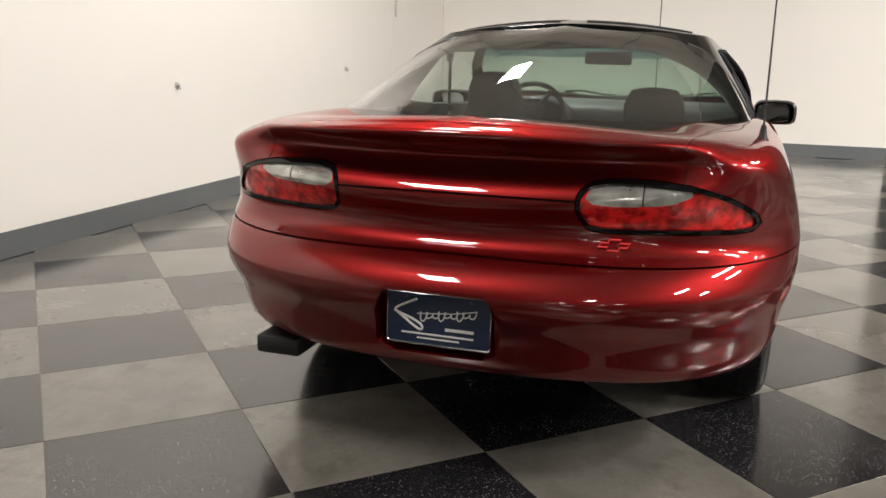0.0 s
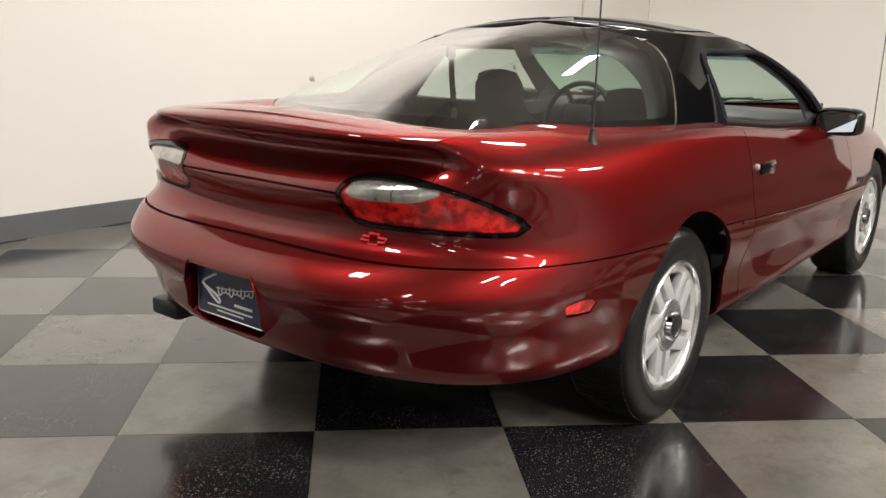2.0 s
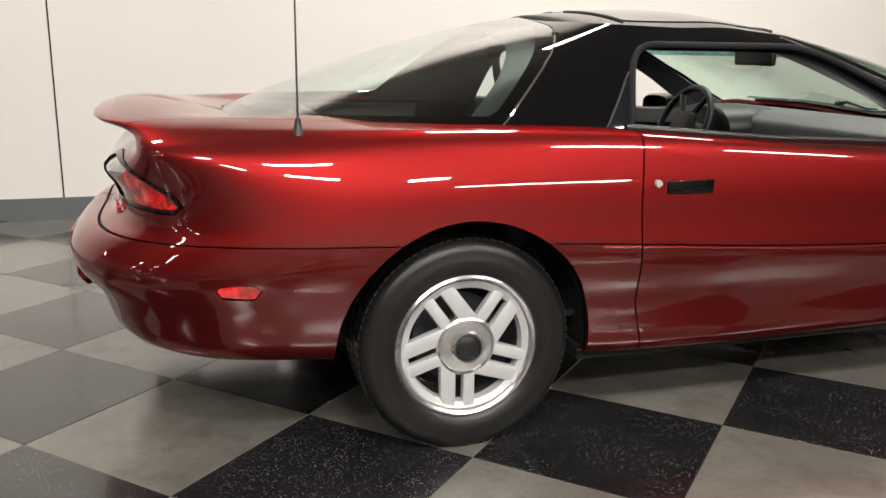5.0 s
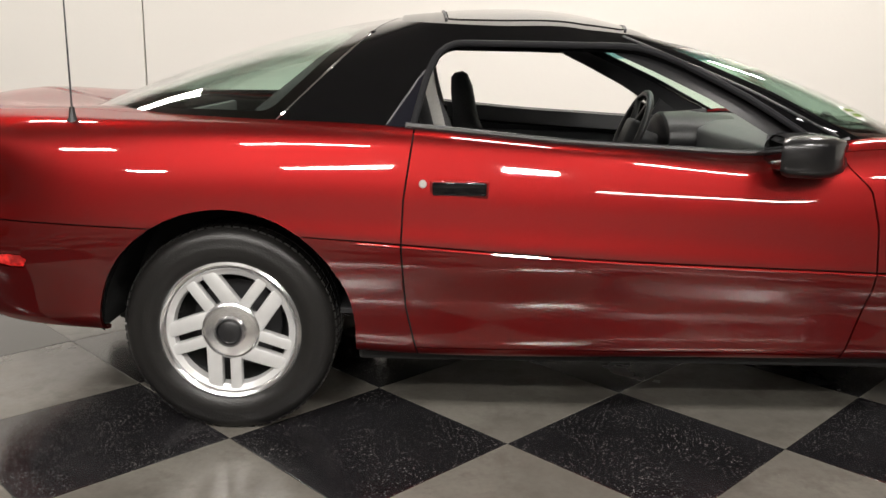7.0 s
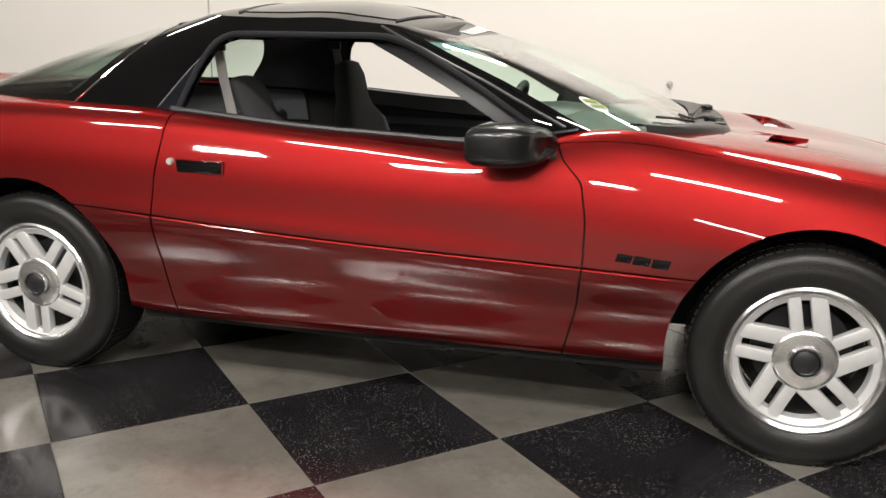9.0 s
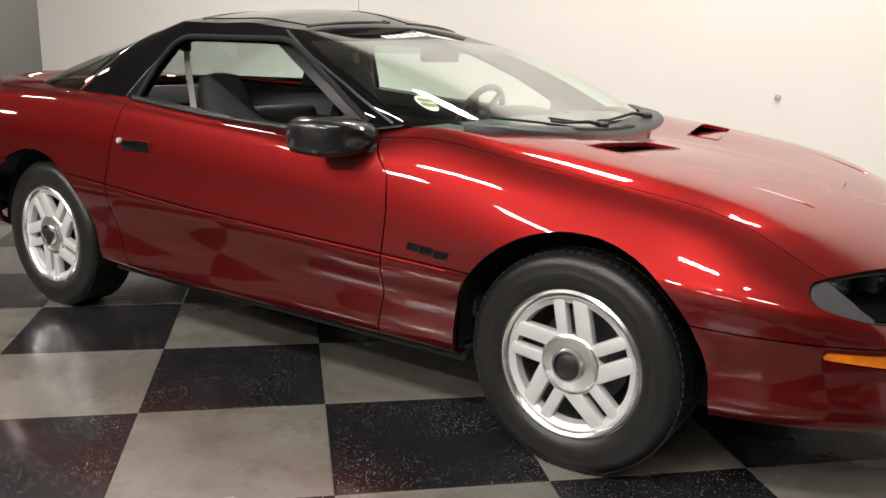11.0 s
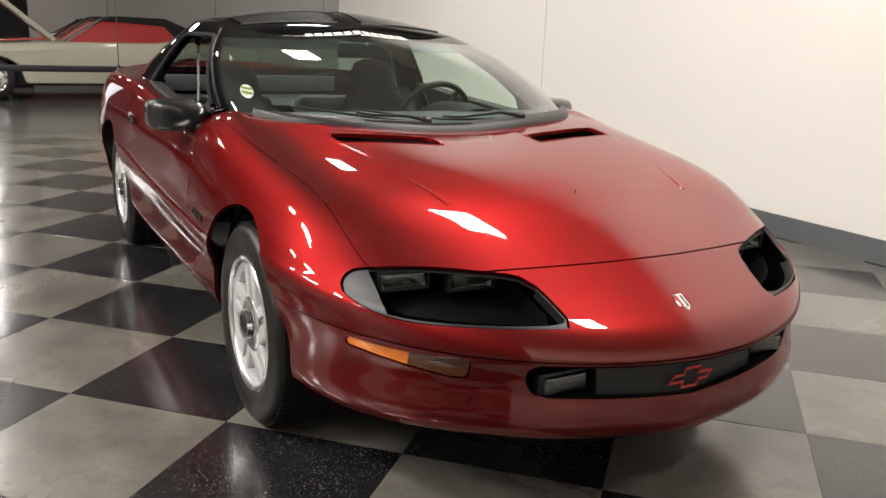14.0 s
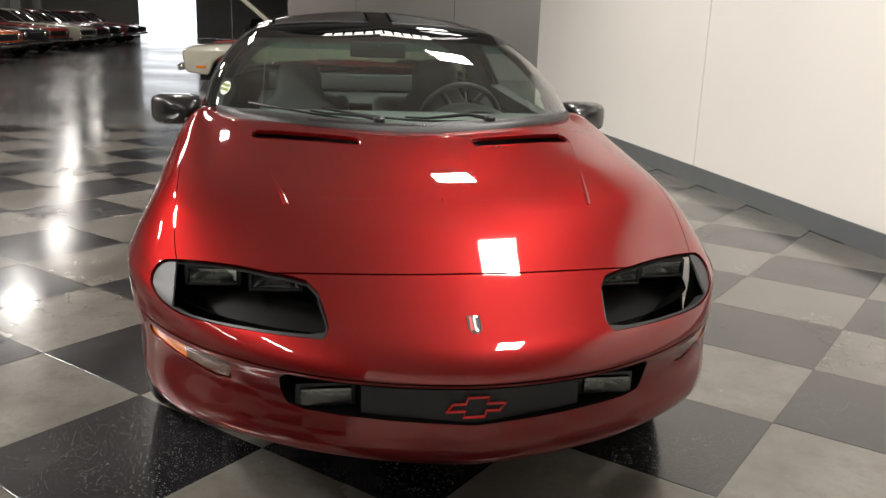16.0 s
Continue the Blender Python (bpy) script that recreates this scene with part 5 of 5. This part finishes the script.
ring = [bm.verts.new(screen_point(mid[0] + 0.029 * math.cos(q), mid[1] + 0.054 * math.sin(q), 0.002)) for q in np.linspace(0, 2 * math.pi, 24)[:-1]]
bm.faces.new(ring)
part("round_sticker", bm, WHITE_INK, screen, "round white and green windshield sticker")
for dv in (0.016, -0.020):
    decal(mid[0] - 0.024, mid[0] + 0.024, mid[1] + dv - 0.010, mid[1] + dv + 0.010, STICKER_GREEN, "sticker_band", "green band", 6, 0.006)

# ---------------- cabin ----------------
def cushion(name, size, centre, bevel, mat, parent, rot=None, label=""):
    return part(name, box_bm(size, centre, bevel, None, rot, 4), mat, parent, label, angle=70)


for s in (door, door.mirrored()):
    s.cut(lambda x, y, z: z - 0.80).moved(-0.004 - 0.016).build("door_top_trim", VINYL, car, "dark vinyl door top", flange=0)
    s.cut(lambda x, y, z: z - 0.34).moved(-0.07).build("door_card", VINYL, car, "dark vinyl inner door panel", flange=0)
    s.cut(lambda x, y, z: z - 0.80, lambda x, y, z: 0.845 - z, lambda x, y, z: 0.35 - x).moved(-0.078).build("door_pull_strip", LIGHT_VINYL, car, "grey vinyl door insert", flange=0.006)
tub = box_bm((2.2, 1.5, 0.02), (-0.2, 0, 0.36), 0.005)
box_bm((0.03, 1.5, 0.5), (0.88, 0, 0.6), 0.005, tub)
part("cabin_floor", tub, VINYL, car, "dark cabin carpet", smooth=False)
dash_profile = [(0.90, 0.892), (0.70, 0.926), (0.50, 0.920), (0.41, 0.888), (0.41, 0.79), (0.46, 0.62), (0.60, 0.50), (0.92, 0.50)]
DASH_GREY = material("grey_dash_vinyl", (0.085, 0.088, 0.088), 0.45, vary=0.12, scale=40, bump=0.12, bump_scale=400)
dash = part("dashboard", prism_bm(dash_profile, 1.44, None, Matrix(((1, 0, 0, 0), (0, 0, 1, -0.72), (0, 1, 0, 0), (0, 0, 0, 1))), 0.02), DASH_GREY, car, "grey moulded dashboard")
part("dash_insert", box_bm((0.02, 0.62, 0.09), (0.405, -0.38, 0.76), 0.008), LIGHT_VINYL, dash)
bm = bmesh.new()
rows = []
for x, r in ((0.60, 0.16), (0.42, 0.185), (0.30, 0.175), (0.29, 0.16)):
    rows.append([bm.verts.new((x, 0.37 + r * 1.05 * math.cos(t), 0.835 + r * 0.62 * math.sin(t))) for t in np.linspace(-0.3, math.pi + 0.3, 18)])
for p, q in zip(rows, rows[1:]):
    for i in range(17):
        bm.faces.new((p[i], p[i + 1], q[i + 1], q[i]))
bm.faces.new(rows[-1])
part("instrument_hood", bm, BLACK_TRIM, dash, "curved instrument binnacle")
wheel_c, tilt = Vector((0.17, 0.37, 0.848)), pose(0, 0, 0, 0, -68, 0)
ring = [wheel_c + tilt @ Vector((0.185 * math.cos(t), 0.185 * math.sin(t), 0)) for t in np.linspace(0, 2 * math.pi, 41)[:-1]]
steer = part("steering_wheel", tube_bm(ring, 0.015, 10, closed=True), BLACK_TRIM, car, "black four-spoke steering wheel")
hubm = Matrix.Translation(wheel_c) @ tilt
part("horn_pad", box_bm((0.13, 0.15, 0.05), (0, 0, 0), 0.02, None, None, 3), VINYL, steer).matrix_local = hubm
for ang in (35, 145, 215, 325):
    bm = tube_bm([wheel_c + tilt @ Vector((r * math.cos(radians(ang)), r * math.sin(radians(ang)), 0.0)) for r in (0.05, 0.18)], 0.014, 8)
    part("wheel_spoke", bm, BLACK_TRIM, steer)
part("steering_column", tube_bm([wheel_c, (0.45, 0.37, 0.76)], 0.035, 12), VINYL, steer)


def bucket_seat(y, recline, cloth):
    seat = part("seat_cushion", box_bm((0.52, 0.50, 0.16), (-0.18, y, 0.50), 0.05, None, pose(0, 0, 0, 0, -8, 0), 4), cloth, car, "charcoal cloth bucket seat", angle=70)
    m = Matrix.Translation((-0.42, y, 0.415)) @ pose(0, 0, 0, 0, -recline, 0)
    back = bmesh.new()
    rings = []
    for z, w, d, off in ((0.0, 0.21, 0.07, 0.0), (0.12, 0.245, 0.085, 0.0), (0.30, 0.25, 0.08, -0.005), (0.42, 0.225, 0.07, -0.01), (0.49, 0.165, 0.058, -0.01), (0.54, 0.13, 0.052, -0.004), (0.63, 0.125, 0.048, 0.004), (0.685, 0.10, 0.036, 0.006), (0.70, 0.05, 0.018, 0.006)):
        ring = []
        for k in range(28):
            t = 2 * math.pi * k / 28
            c, s = math.cos(t), math.sin(t)
            ring.append(back.verts.new(m @ Vector((off + d * math.copysign(abs(s) ** 0.7, s) + 0.03 * abs(c) ** 3 * (z < 0.45), w * math.copysign(abs(c) ** 0.7, c), z))))
        rings.append(ring)
    for p, q in zip(rings, rings[1:]):
        for i in range(28):
            back.faces.new((p[i], p[(i + 1) % 28], q[(i + 1) % 28], q[i]))
    back.faces.new(rings[-1])
    part("backrest", back, cloth, seat, "high backrest with built-in headrest", angle=70)
    return seat


bucket_seat(0.37, 14, CLOTH)
bucket_seat(-0.37, 26, CLOTH)
part("console", box_bm((0.75, 0.20, 0.26), (0.0, 0, 0.52), 0.03, None, None, 3), VINYL, car, "dark centre console")
for y in (-0.30, 0.30):
    cushion("rear_seat_back", (0.12, 0.46, 0.42), (-1.0, y, 0.66), 0.05, LIGHT_VINYL, car, None, "grey rear seat back")
cushion("rear_bench", (0.5, 1.1, 0.14), (-0.8, 0, 0.48), 0.05, CLOTH, car, None, "dark rear bench")
part("hatch_sill", box_bm((0.03, 1.1, 0.10), (-1.60, 0, 0.90), 0.01), VINYL, car, "dark hatch sill trim")
shelf = box_bm((0.85, 1.22, 0.02), (-1.46, 0, 0.80), 0.005)
part("cargo_floor", shelf, VINYL, car, "dark cargo floor", smooth=False)
cargo_side = UP.cut(lambda x, y, z: -1.0 - x, lambda x, y, z: x + 1.9, lambda x, y, z: z - 0.78).moved(-0.03)
for s in (cargo_side, cargo_side.mirrored()):
    s.build("cargo_trim", LIGHT_VINYL, car, "grey cargo side trim", flange=0)
part("rear_header", tube_bm([(-0.83 - 0.05 * (q / 0.5) ** 2, q, 1.262 - 0.04 * (q / 0.5) ** 2) for q in np.linspace(-0.5, 0.5, 11)], 0.02, 8), BLACK_TRIM, car)
part("inner_mirror", box_bm((0.03, 0.25, 0.07), (0.235, -0.03, 1.165), 0.012, None, None, 3), BLACK_TRIM, car, "black inside mirror")
part("inner_mirror_stem", tube_bm([(0.245, -0.03, 1.175), (0.275, -0.03, 1.19)], 0.01, 8), BLACK_TRIM, car)
for sgn in (-1, 1):
    bm = bmesh.new()
    pts = [(-0.71, 0.54, 1.17, 0.018), (-0.69, 0.55, 1.06, 0.019), (-0.655, 0.56, 0.93, 0.019), (-0.62, 0.58, 0.78, 0.019)]
    strips = [[bm.verts.new((x - w, sgn * y, z)), bm.verts.new((x + w, sgn * y, z)), bm.verts.new((x + w, sgn * (y + 0.004), z)), bm.verts.new((x - w, sgn * (y + 0.004), z))] for x, y, z, w in pts]
    for p, q in zip(strips, strips[1:]):
        for i in range(4):
            bm.faces.new((p[i], p[(i + 1) % 4], q[(i + 1) % 4], q[i]))
    part("seat_belt", bm, BELT_CLOTH, car, "grey seat belt strap", smooth=False)
    part("belt_guide", box_bm((0.06, 0.02, 0.05), (-0.71, sgn * 0.545, 1.17), 0.008), BLACK_TRIM, car)
    part("belt_buckle", box_bm((0.055, 0.012, 0.028), (-0.655, sgn * 0.556, 0.93), 0.004), BLACK_TRIM, car)


# ---------------- other cars in the hall ----------------
def old_car(colour_mat, roof_mat, length=4.9, open_hood=False, soft_top=False, trim=None, label="", name="classic_car"):
    """A boxy older car: nose along +x, standing on z = 0, built about its middle."""
    ob = new(name)
    tagged(ob, label, "car", "cars stored in the hall")
    h = length / 2
    lower = [(-h, 0.42), (-h + 0.06, 0.34), (-h + 0.65, 0.30), (-h + 0.78, 0.55), (-h + 0.95, 0.66), (-h + 1.15, 0.69), (-h + 1.35, 0.66), (-h + 1.52, 0.55), (-h + 1.62, 0.26),
             (h - 1.32, 0.26), (h - 1.22, 0.55), (h - 1.04, 0.66), (h - 0.85, 0.69), (h - 0.65, 0.66), (h - 0.49, 0.55), (h - 0.40, 0.32), (h - 0.05, 0.36), (h, 0.45),
             (h + 0.02, 0.72), (h - 0.10, 0.80), (h - 1.6, 0.90), (0.2, 0.92), (-0.8, 0.93), (-1.2, 0.98), (-h + 0.9, 0.93), (-h + 0.05, 0.86), (-h - 0.03, 0.70)]
    side = Matrix(((1, 0, 0, 0), (0, 0, 1, -0.90), (0, 1, 0, 0), (0, 0, 0, 1)))
    part("body", prism_bm(lower, 1.80, None, side, 0.045), colour_mat, ob)
    cabin = [(0.55, 0.90), (-0.02, 1.28), (-0.25, 1.32), (-0.95, 1.31), (-1.75, 0.94)]
    bm = prism_bm(cabin, 1.40, None, Matrix(((1, 0, 0, 0), (0, 0, 1, -0.70), (0, 1, 0, 0), (0, 0, 0, 1))), 0.03)
    for v in bm.verts:
        if v.co.z > 1.15:
            v.co.y *= 0.86
    part("cabin_glass", bm, DARK_GLASS, ob, "dark side windows")
    roof = [(0.05, 1.27), (-0.22, 1.335), (-0.95, 1.325), (-1.80, 0.95), (-1.72, 0.94), (-1.15, 1.06), (-0.95, 1.26), (-0.2, 1.28), (0.0, 1.25)] if not soft_top else [(0.08, 1.26), (-0.25, 1.34), (-1.0, 1.33), (-1.85, 0.97), (-1.2, 0.95), (-0.98, 1.20), (-0.2, 1.25)]
    bm = prism_bm(roof, 1.46, None, Matrix(((1, 0, 0, 0), (0, 0, 1, -0.73), (0, 1, 0, 0), (0, 0, 0, 1))), 0.015)
    for v in bm.verts:
        if v.co.z > 1.15:
            v.co.y *= 0.88
    part("roof", bm, roof_mat, ob, "black fabric soft top" if soft_top else "")
    for sy in (-1, 1):
        part("screen_pillar", tube_bm([(0.60, sy * 0.70, 0.90), (0.0, sy * 0.61, 1.28)], 0.022, 8), CHROME, ob)
        part("side_trim", box_bm((length - 1.0, 0.012, 0.10), (-0.1, sy * 0.902, 0.50), 0.004), trim or BLACK_TRIM, ob, "dark lower side trim")
        part("headlight", lathe_bm([(0.0001, 0.03), (0.07, 0.025), (0.085, 0.0), (0.085, -0.03)], 16, "x", None, (h + 0.01, sy * 0.68, 0.64)), CHROME, ob)
        part("parking_light", box_bm((0.16, 0.012, 0.045), (h - 0.28, sy * 0.903, 0.46), 0.004), LENS_AMBER, ob)
    part("front_bumper", box_bm((0.10, 1.82, 0.11), (h + 0.06, 0, 0.45), 0.035, None, None, 3), CHROME, ob, "chrome front bumper")
    part("rear_bumper", box_bm((0.10, 1.82, 0.11), (-h - 0.06, 0, 0.47), 0.035, None, None, 3), CHROME, ob, "chrome rear bumper")
    part("front_grille", box_bm((0.03, 1.15, 0.16), (h + 0.012, 0, 0.62), 0.01), BLACK_TRIM, ob)
    for wx in (-h + 1.15, h - 0.85):
        for sy in (-1, 1):
            t = part("wheel", lathe_bm([(0.20, 0.09), (0.22, -0.10), (0.30, -0.10), (0.325, -0.08), (0.33, 0.0), (0.325, 0.08), (0.20, 0.10)], 32), RUBBER, ob, "black tyre on a chrome rim")
            t.matrix_basis = pose(wx, sy * 0.80, 0.33, 0, 0, 0 if sy < 0 else 180)
            part("rim", lathe_bm([(0.225, -0.10), (0.21, -0.108), (0.195, -0.07), (0.17, -0.05), (0.11, -0.055), (0.07, -0.085), (0.0001, -0.09)], 24), CHROME, t)
            bm = bmesh.new()
            for k in range(5):
                box_bm((0.035, 0.02, 0.13), (0, 0, 0), 0.004, bm)
                bmesh.ops.transform(bm, matrix=pose(0, 0, 0, 0, 72 * k, 0) @ pose(0, -0.078, 0.13), verts=bm.verts[-24:])
            part("rim_spokes", bm, ALLOY, t)
    part("underbody", box_bm((length - 0.5, 1.5, 0.2), (0, 0, 0.33), 0.01), DARK, ob)
    if open_hood:
        bm = box_bm((1.55, 1.5, 0.07), (0.775, 0, 0), 0.02)
        bmesh.ops.transform(bm, matrix=Matrix.Translation((0.72, 0, 0.93)) @ pose(0, 0, 0, 0, -40, 0), verts=bm.verts)
        part("open_hood", bm, colour_mat, ob, "hood propped open")
    return ob


def car_paint(name, colour):
    return material(name, colour, 0.4, 0.0, 1.0, 0.03, 0.08, 3)


CREAM = car_paint("cream_paint", (0.55, 0.53, 0.42))
SCARLET = car_paint("scarlet_paint", (0.5, 0.02, 0.015))
ORANGE = car_paint("orange_paint", (0.6, 0.11, 0.015))
COAL = car_paint("coal_black_paint", (0.015, 0.015, 0.017))
WINE = car_paint("wine_red_paint", (0.18, 0.012, 0.014))
FABRIC = material("black_roof_fabric", (0.012, 0.012, 0.013), 0.85, vary=0.3, scale=60, bump=0.2, bump_scale=300)
DARK_GLASS = material("dark_window_glass", (0.03, 0.03, 0.032), 0.08, vary=0.2, scale=4)
RED_TRIM = material("red_vinyl_interior", (0.45, 0.02, 0.02), 0.5, vary=0.15, scale=20)

cream = old_car(CREAM, FABRIC, 5.0, True, True, BLACK_TRIM, "cream classic convertible with black soft top and raised hood", "convertible")
for o in cream.children:
    if o.name.startswith("cabin_glass"):
        o.data.materials[0] = RED_TRIM
        o["label"] = "red vinyl cabin seen through open windows"
cream.matrix_basis = pose(-11.98, 0.35, 0, 0, 0, -90)
red_one = old_car(SCARLET, FABRIC, 4.9, False, True, BLACK_TRIM, "scarlet classic convertible with black soft top", "convertible")
red_one.matrix_basis = pose(-15.0, 0.45, 0, 0, 0, -90)
ROW = ((ORANGE, COAL, "orange classic coupe with black roof"), (COAL, COAL, "black classic coupe with chrome bumpers"), (SCARLET, SCARLET, "bright red classic coupe with chrome bumpers"),
       (CREAM, CREAM, "cream hardtop classic sedan"), (WINE, WINE, "wine red classic coupe"), (COAL, COAL, "black classic coupe"), (WINE, WINE, "dark red classic coupe"), (SCARLET, WINE, "red classic coupe near the door"))
for k, (paint, roof, words) in enumerate(ROW):
    c = old_car(paint, roof, 4.8, label=words + " parked in a row")
    c.matrix_basis = pose(-19.3 - 3.0 * k, -9.6 - 0.12 * (k % 3), 0, 0, 0, 90 - 8)
van = old_car(car_paint("navy_paint", (0.02, 0.03, 0.10)), COAL, 4.8, label="dark blue classic car parked by the far wall")
van.matrix_basis = pose(-40.0, -1.5, 0, 0, 0, 0)


# ---------------- floor tiles, laid diagonally to the car ----------------
def tile_material(name, light):
    m = bpy.data.materials.new(name)
    m.use_nodes = True
    nt = m.node_tree
    b = nt.nodes["Principled BSDF"]
    geo, info = nt.nodes.new("ShaderNodeNewGeometry"), nt.nodes.new("ShaderNodeObjectInfo")

    def noise_node(scale, detail=5, rough=0.55):
        n = nt.nodes.new("ShaderNodeTexNoise")
        n.inputs["Scale"].default_value, n.inputs["Detail"].default_value, n.inputs["Roughness"].default_value = scale, detail, rough
        nt.links.new(geo.outputs["Position"], n.inputs["Vector"])
        return n

    def ramp(source, lo, hi, a, b2):
        r = nt.nodes.new("ShaderNodeMapRange")
        r.inputs[1].default_value, r.inputs[2].default_value, r.inputs[3].default_value, r.inputs[4].default_value = lo, hi, a, b2
        nt.links.new(source, r.inputs[0])
        return r.outputs[0]

    def mixed(fac, one, two):
        x = nt.nodes.new("ShaderNodeMix")
        x.data_type = "RGBA"
        nt.links.new(fac, x.inputs[0])
        for sock, val in ((x.inputs[6], one), (x.inputs[7], two)):
            if isinstance(val, tuple):
                sock.default_value = (*val, 1)
            else:
                nt.links.new(val, sock)
        return x.outputs[2]

    if light:
        col = mixed(ramp(noise_node(2.2).outputs["Fac"], 0.32, 0.68, 0, 1), (0.118, 0.110, 0.095), (0.20, 0.187, 0.164))
        col = mixed(ramp(noise_node(7.5, 8, 0.68).outputs["Fac"], 0.50, 0.66, 0, 0.55), col, (0.098, 0.090, 0.078))
        col = mixed(ramp(noise_node(31, 5, 0.8).outputs["Fac"], 0.66, 0.72, 0, 0.5), col, (0.34, 0.32, 0.29))
        col = mixed(ramp(noise_node(45, 8, 0.7).outputs["Fac"], 0.45, 0.70, 0, 0.35), col, (0.11, 0.102, 0.09))
    else:
        col = mixed(ramp(noise_node(3).outputs["Fac"], 0.3, 0.7, 0, 1), (0.008, 0.0075, 0.0085), (0.017, 0.016, 0.018))
        vor = nt.nodes.new("ShaderNodeTexVoronoi")
        vor.inputs["Scale"].default_value = 105
        nt.links.new(geo.outputs["Position"], vor.inputs["Vector"])
        patchy = ramp(noise_node(4.5).outputs["Fac"], 0.36, 0.62, 0.0, 1.0)
        chips = ramp(vor.outputs["Distance"], 0.13, 0.24, 1.0, 0.0)
        keep = nt.nodes.new("ShaderNodeMath")
        keep.operation = "MULTIPLY"
        nt.links.new(patchy, keep.inputs[0])
        nt.links.new(chips, keep.inputs[1])
        col = mixed(keep.outputs[0], col, (0.27, 0.25, 0.24))
        col = mixed(ramp(noise_node(120, 3).outputs["Fac"], 0.58, 0.72, 0, 0.7), col, (0.08, 0.075, 0.078))
        col = mixed(ramp(noise_node(26, 7, 0.75).outputs["Fac"], 0.60, 0.70, 0, 0.8), col, (0.11, 0.10, 0.098))
        col = mixed(ramp(noise_node(52, 6, 0.8).outputs["Fac"], 0.68, 0.71, 0, 0.9), col, (0.42, 0.39, 0.36))
    hsv = nt.nodes.new("ShaderNodeHueSaturation")
    nt.links.new(ramp(info.outputs["Random"], 0, 1, 0.9, 1.1), hsv.inputs["Value"])
    nt.links.new(col, hsv.inputs["Color"])
    nt.links.new(hsv.outputs[0], b.inputs["Base Color"])
    nt.links.new(ramp(noise_node(1.6, 6).outputs["Fac"], 0.35, 0.68, 0.13, 0.30), b.inputs["Roughness"])
    b.inputs["Coat Weight"].default_value, b.inputs["Coat Roughness"].default_value = 0.5, 0.12
    bp = nt.nodes.new("ShaderNodeBump")
    bp.inputs["Strength"].default_value, bp.inputs["Distance"].default_value = 0.05, 0.004
    nt.links.new(noise_node(9, 3).outputs["Fac"], bp.inputs["Height"])
    nt.links.new(bp.outputs["Normal"], b.inputs["Normal"])
    return m


LIGHT_TILE, DARK_TILE = tile_material("light_grey_tile", True), tile_material("black_flecked_tile", False)
TILE, TURN, GRID_Y = 0.608, -0.29, -0.944
HALF = TILE / math.sqrt(2)
floor_area = tagged(new("tiled_floor"), "black and grey chequered vinyl tile floor", "floor", kind="structure")


def tile_geometry(s=TILE / 2 - 0.0008, c=0.0022, h=0.006):
    t = s - c
    v = [(x * s, y * s, -h) for x, y in ((-1, -1), (1, -1), (1, 1), (-1, 1))] + [(x * s, y * s, -0.0006) for x, y in ((-1, -1), (1, -1), (1, 1), (-1, 1))]
    v += [(x * t, y * t, 0) for x, y in ((-1, -1), (1, -1), (1, 1), (-1, 1))]
    f = [(8, 9, 10, 11)] + [(k + i, k + (i + 1) % 4, k + 4 + (i + 1) % 4, k + 4 + i) for k in (0, 4) for i in range(4)]
    return v, f


tile_v, tile_f = tile_geometry()
tile_mesh = {}
for dark in (True, False):
    me = bpy.data.meshes.new("tile")
    me.from_pydata(tile_v, [], tile_f)
    me.materials.append(DARK_TILE if dark else LIGHT_TILE)
    tile_mesh[dark] = me
far = {True: ([], []), False: ([], [])}
cells = []
for i in range(-40, 41):
    for j in range(-40, 41):
        if (i + j) % 2 == 0:
            cx = i * HALF * math.cos(radians(TURN)) - j * HALF * math.sin(radians(TURN))
            cy = GRID_Y + i * HALF * math.sin(radians(TURN)) + j * HALF * math.cos(radians(TURN))
            if TILE_END + 0.1 < cx < WALL_X + 0.1 and -12 < cy < WALL_Y + 0.1:
                cells.append((math.hypot(cx * 0.8, cy + 0.6), cx, cy, i % 2 == 0))
cells.sort()
for k, (d, cx, cy, dark) in enumerate(cells):
    whole = cx < WALL_X - HALF and cy < WALL_Y - HALF and cx > TILE_END + HALF
    if k < 330 and whole:
        ob = new("tile", tile_mesh[dark])
        ob.parent, ob.matrix_basis = floor_area, pose(cx, cy, 0, 0, 0, 45 + TURN)
    else:
        m = pose(cx, cy, 0, 0, 0, 45 + TURN)
        vs, fs = far[dark]
        base = len(vs)
        vs += [m @ Vector(v) for v in tile_v]
        fs += [tuple(base + q for q in f) for f in tile_f]
for dark, (vs, fs) in far.items():
    ob = link_mesh("outer_tiles", vs, fs, DARK_TILE if dark else LIGHT_TILE, floor_area)
    ob["kind"] = "stuff"
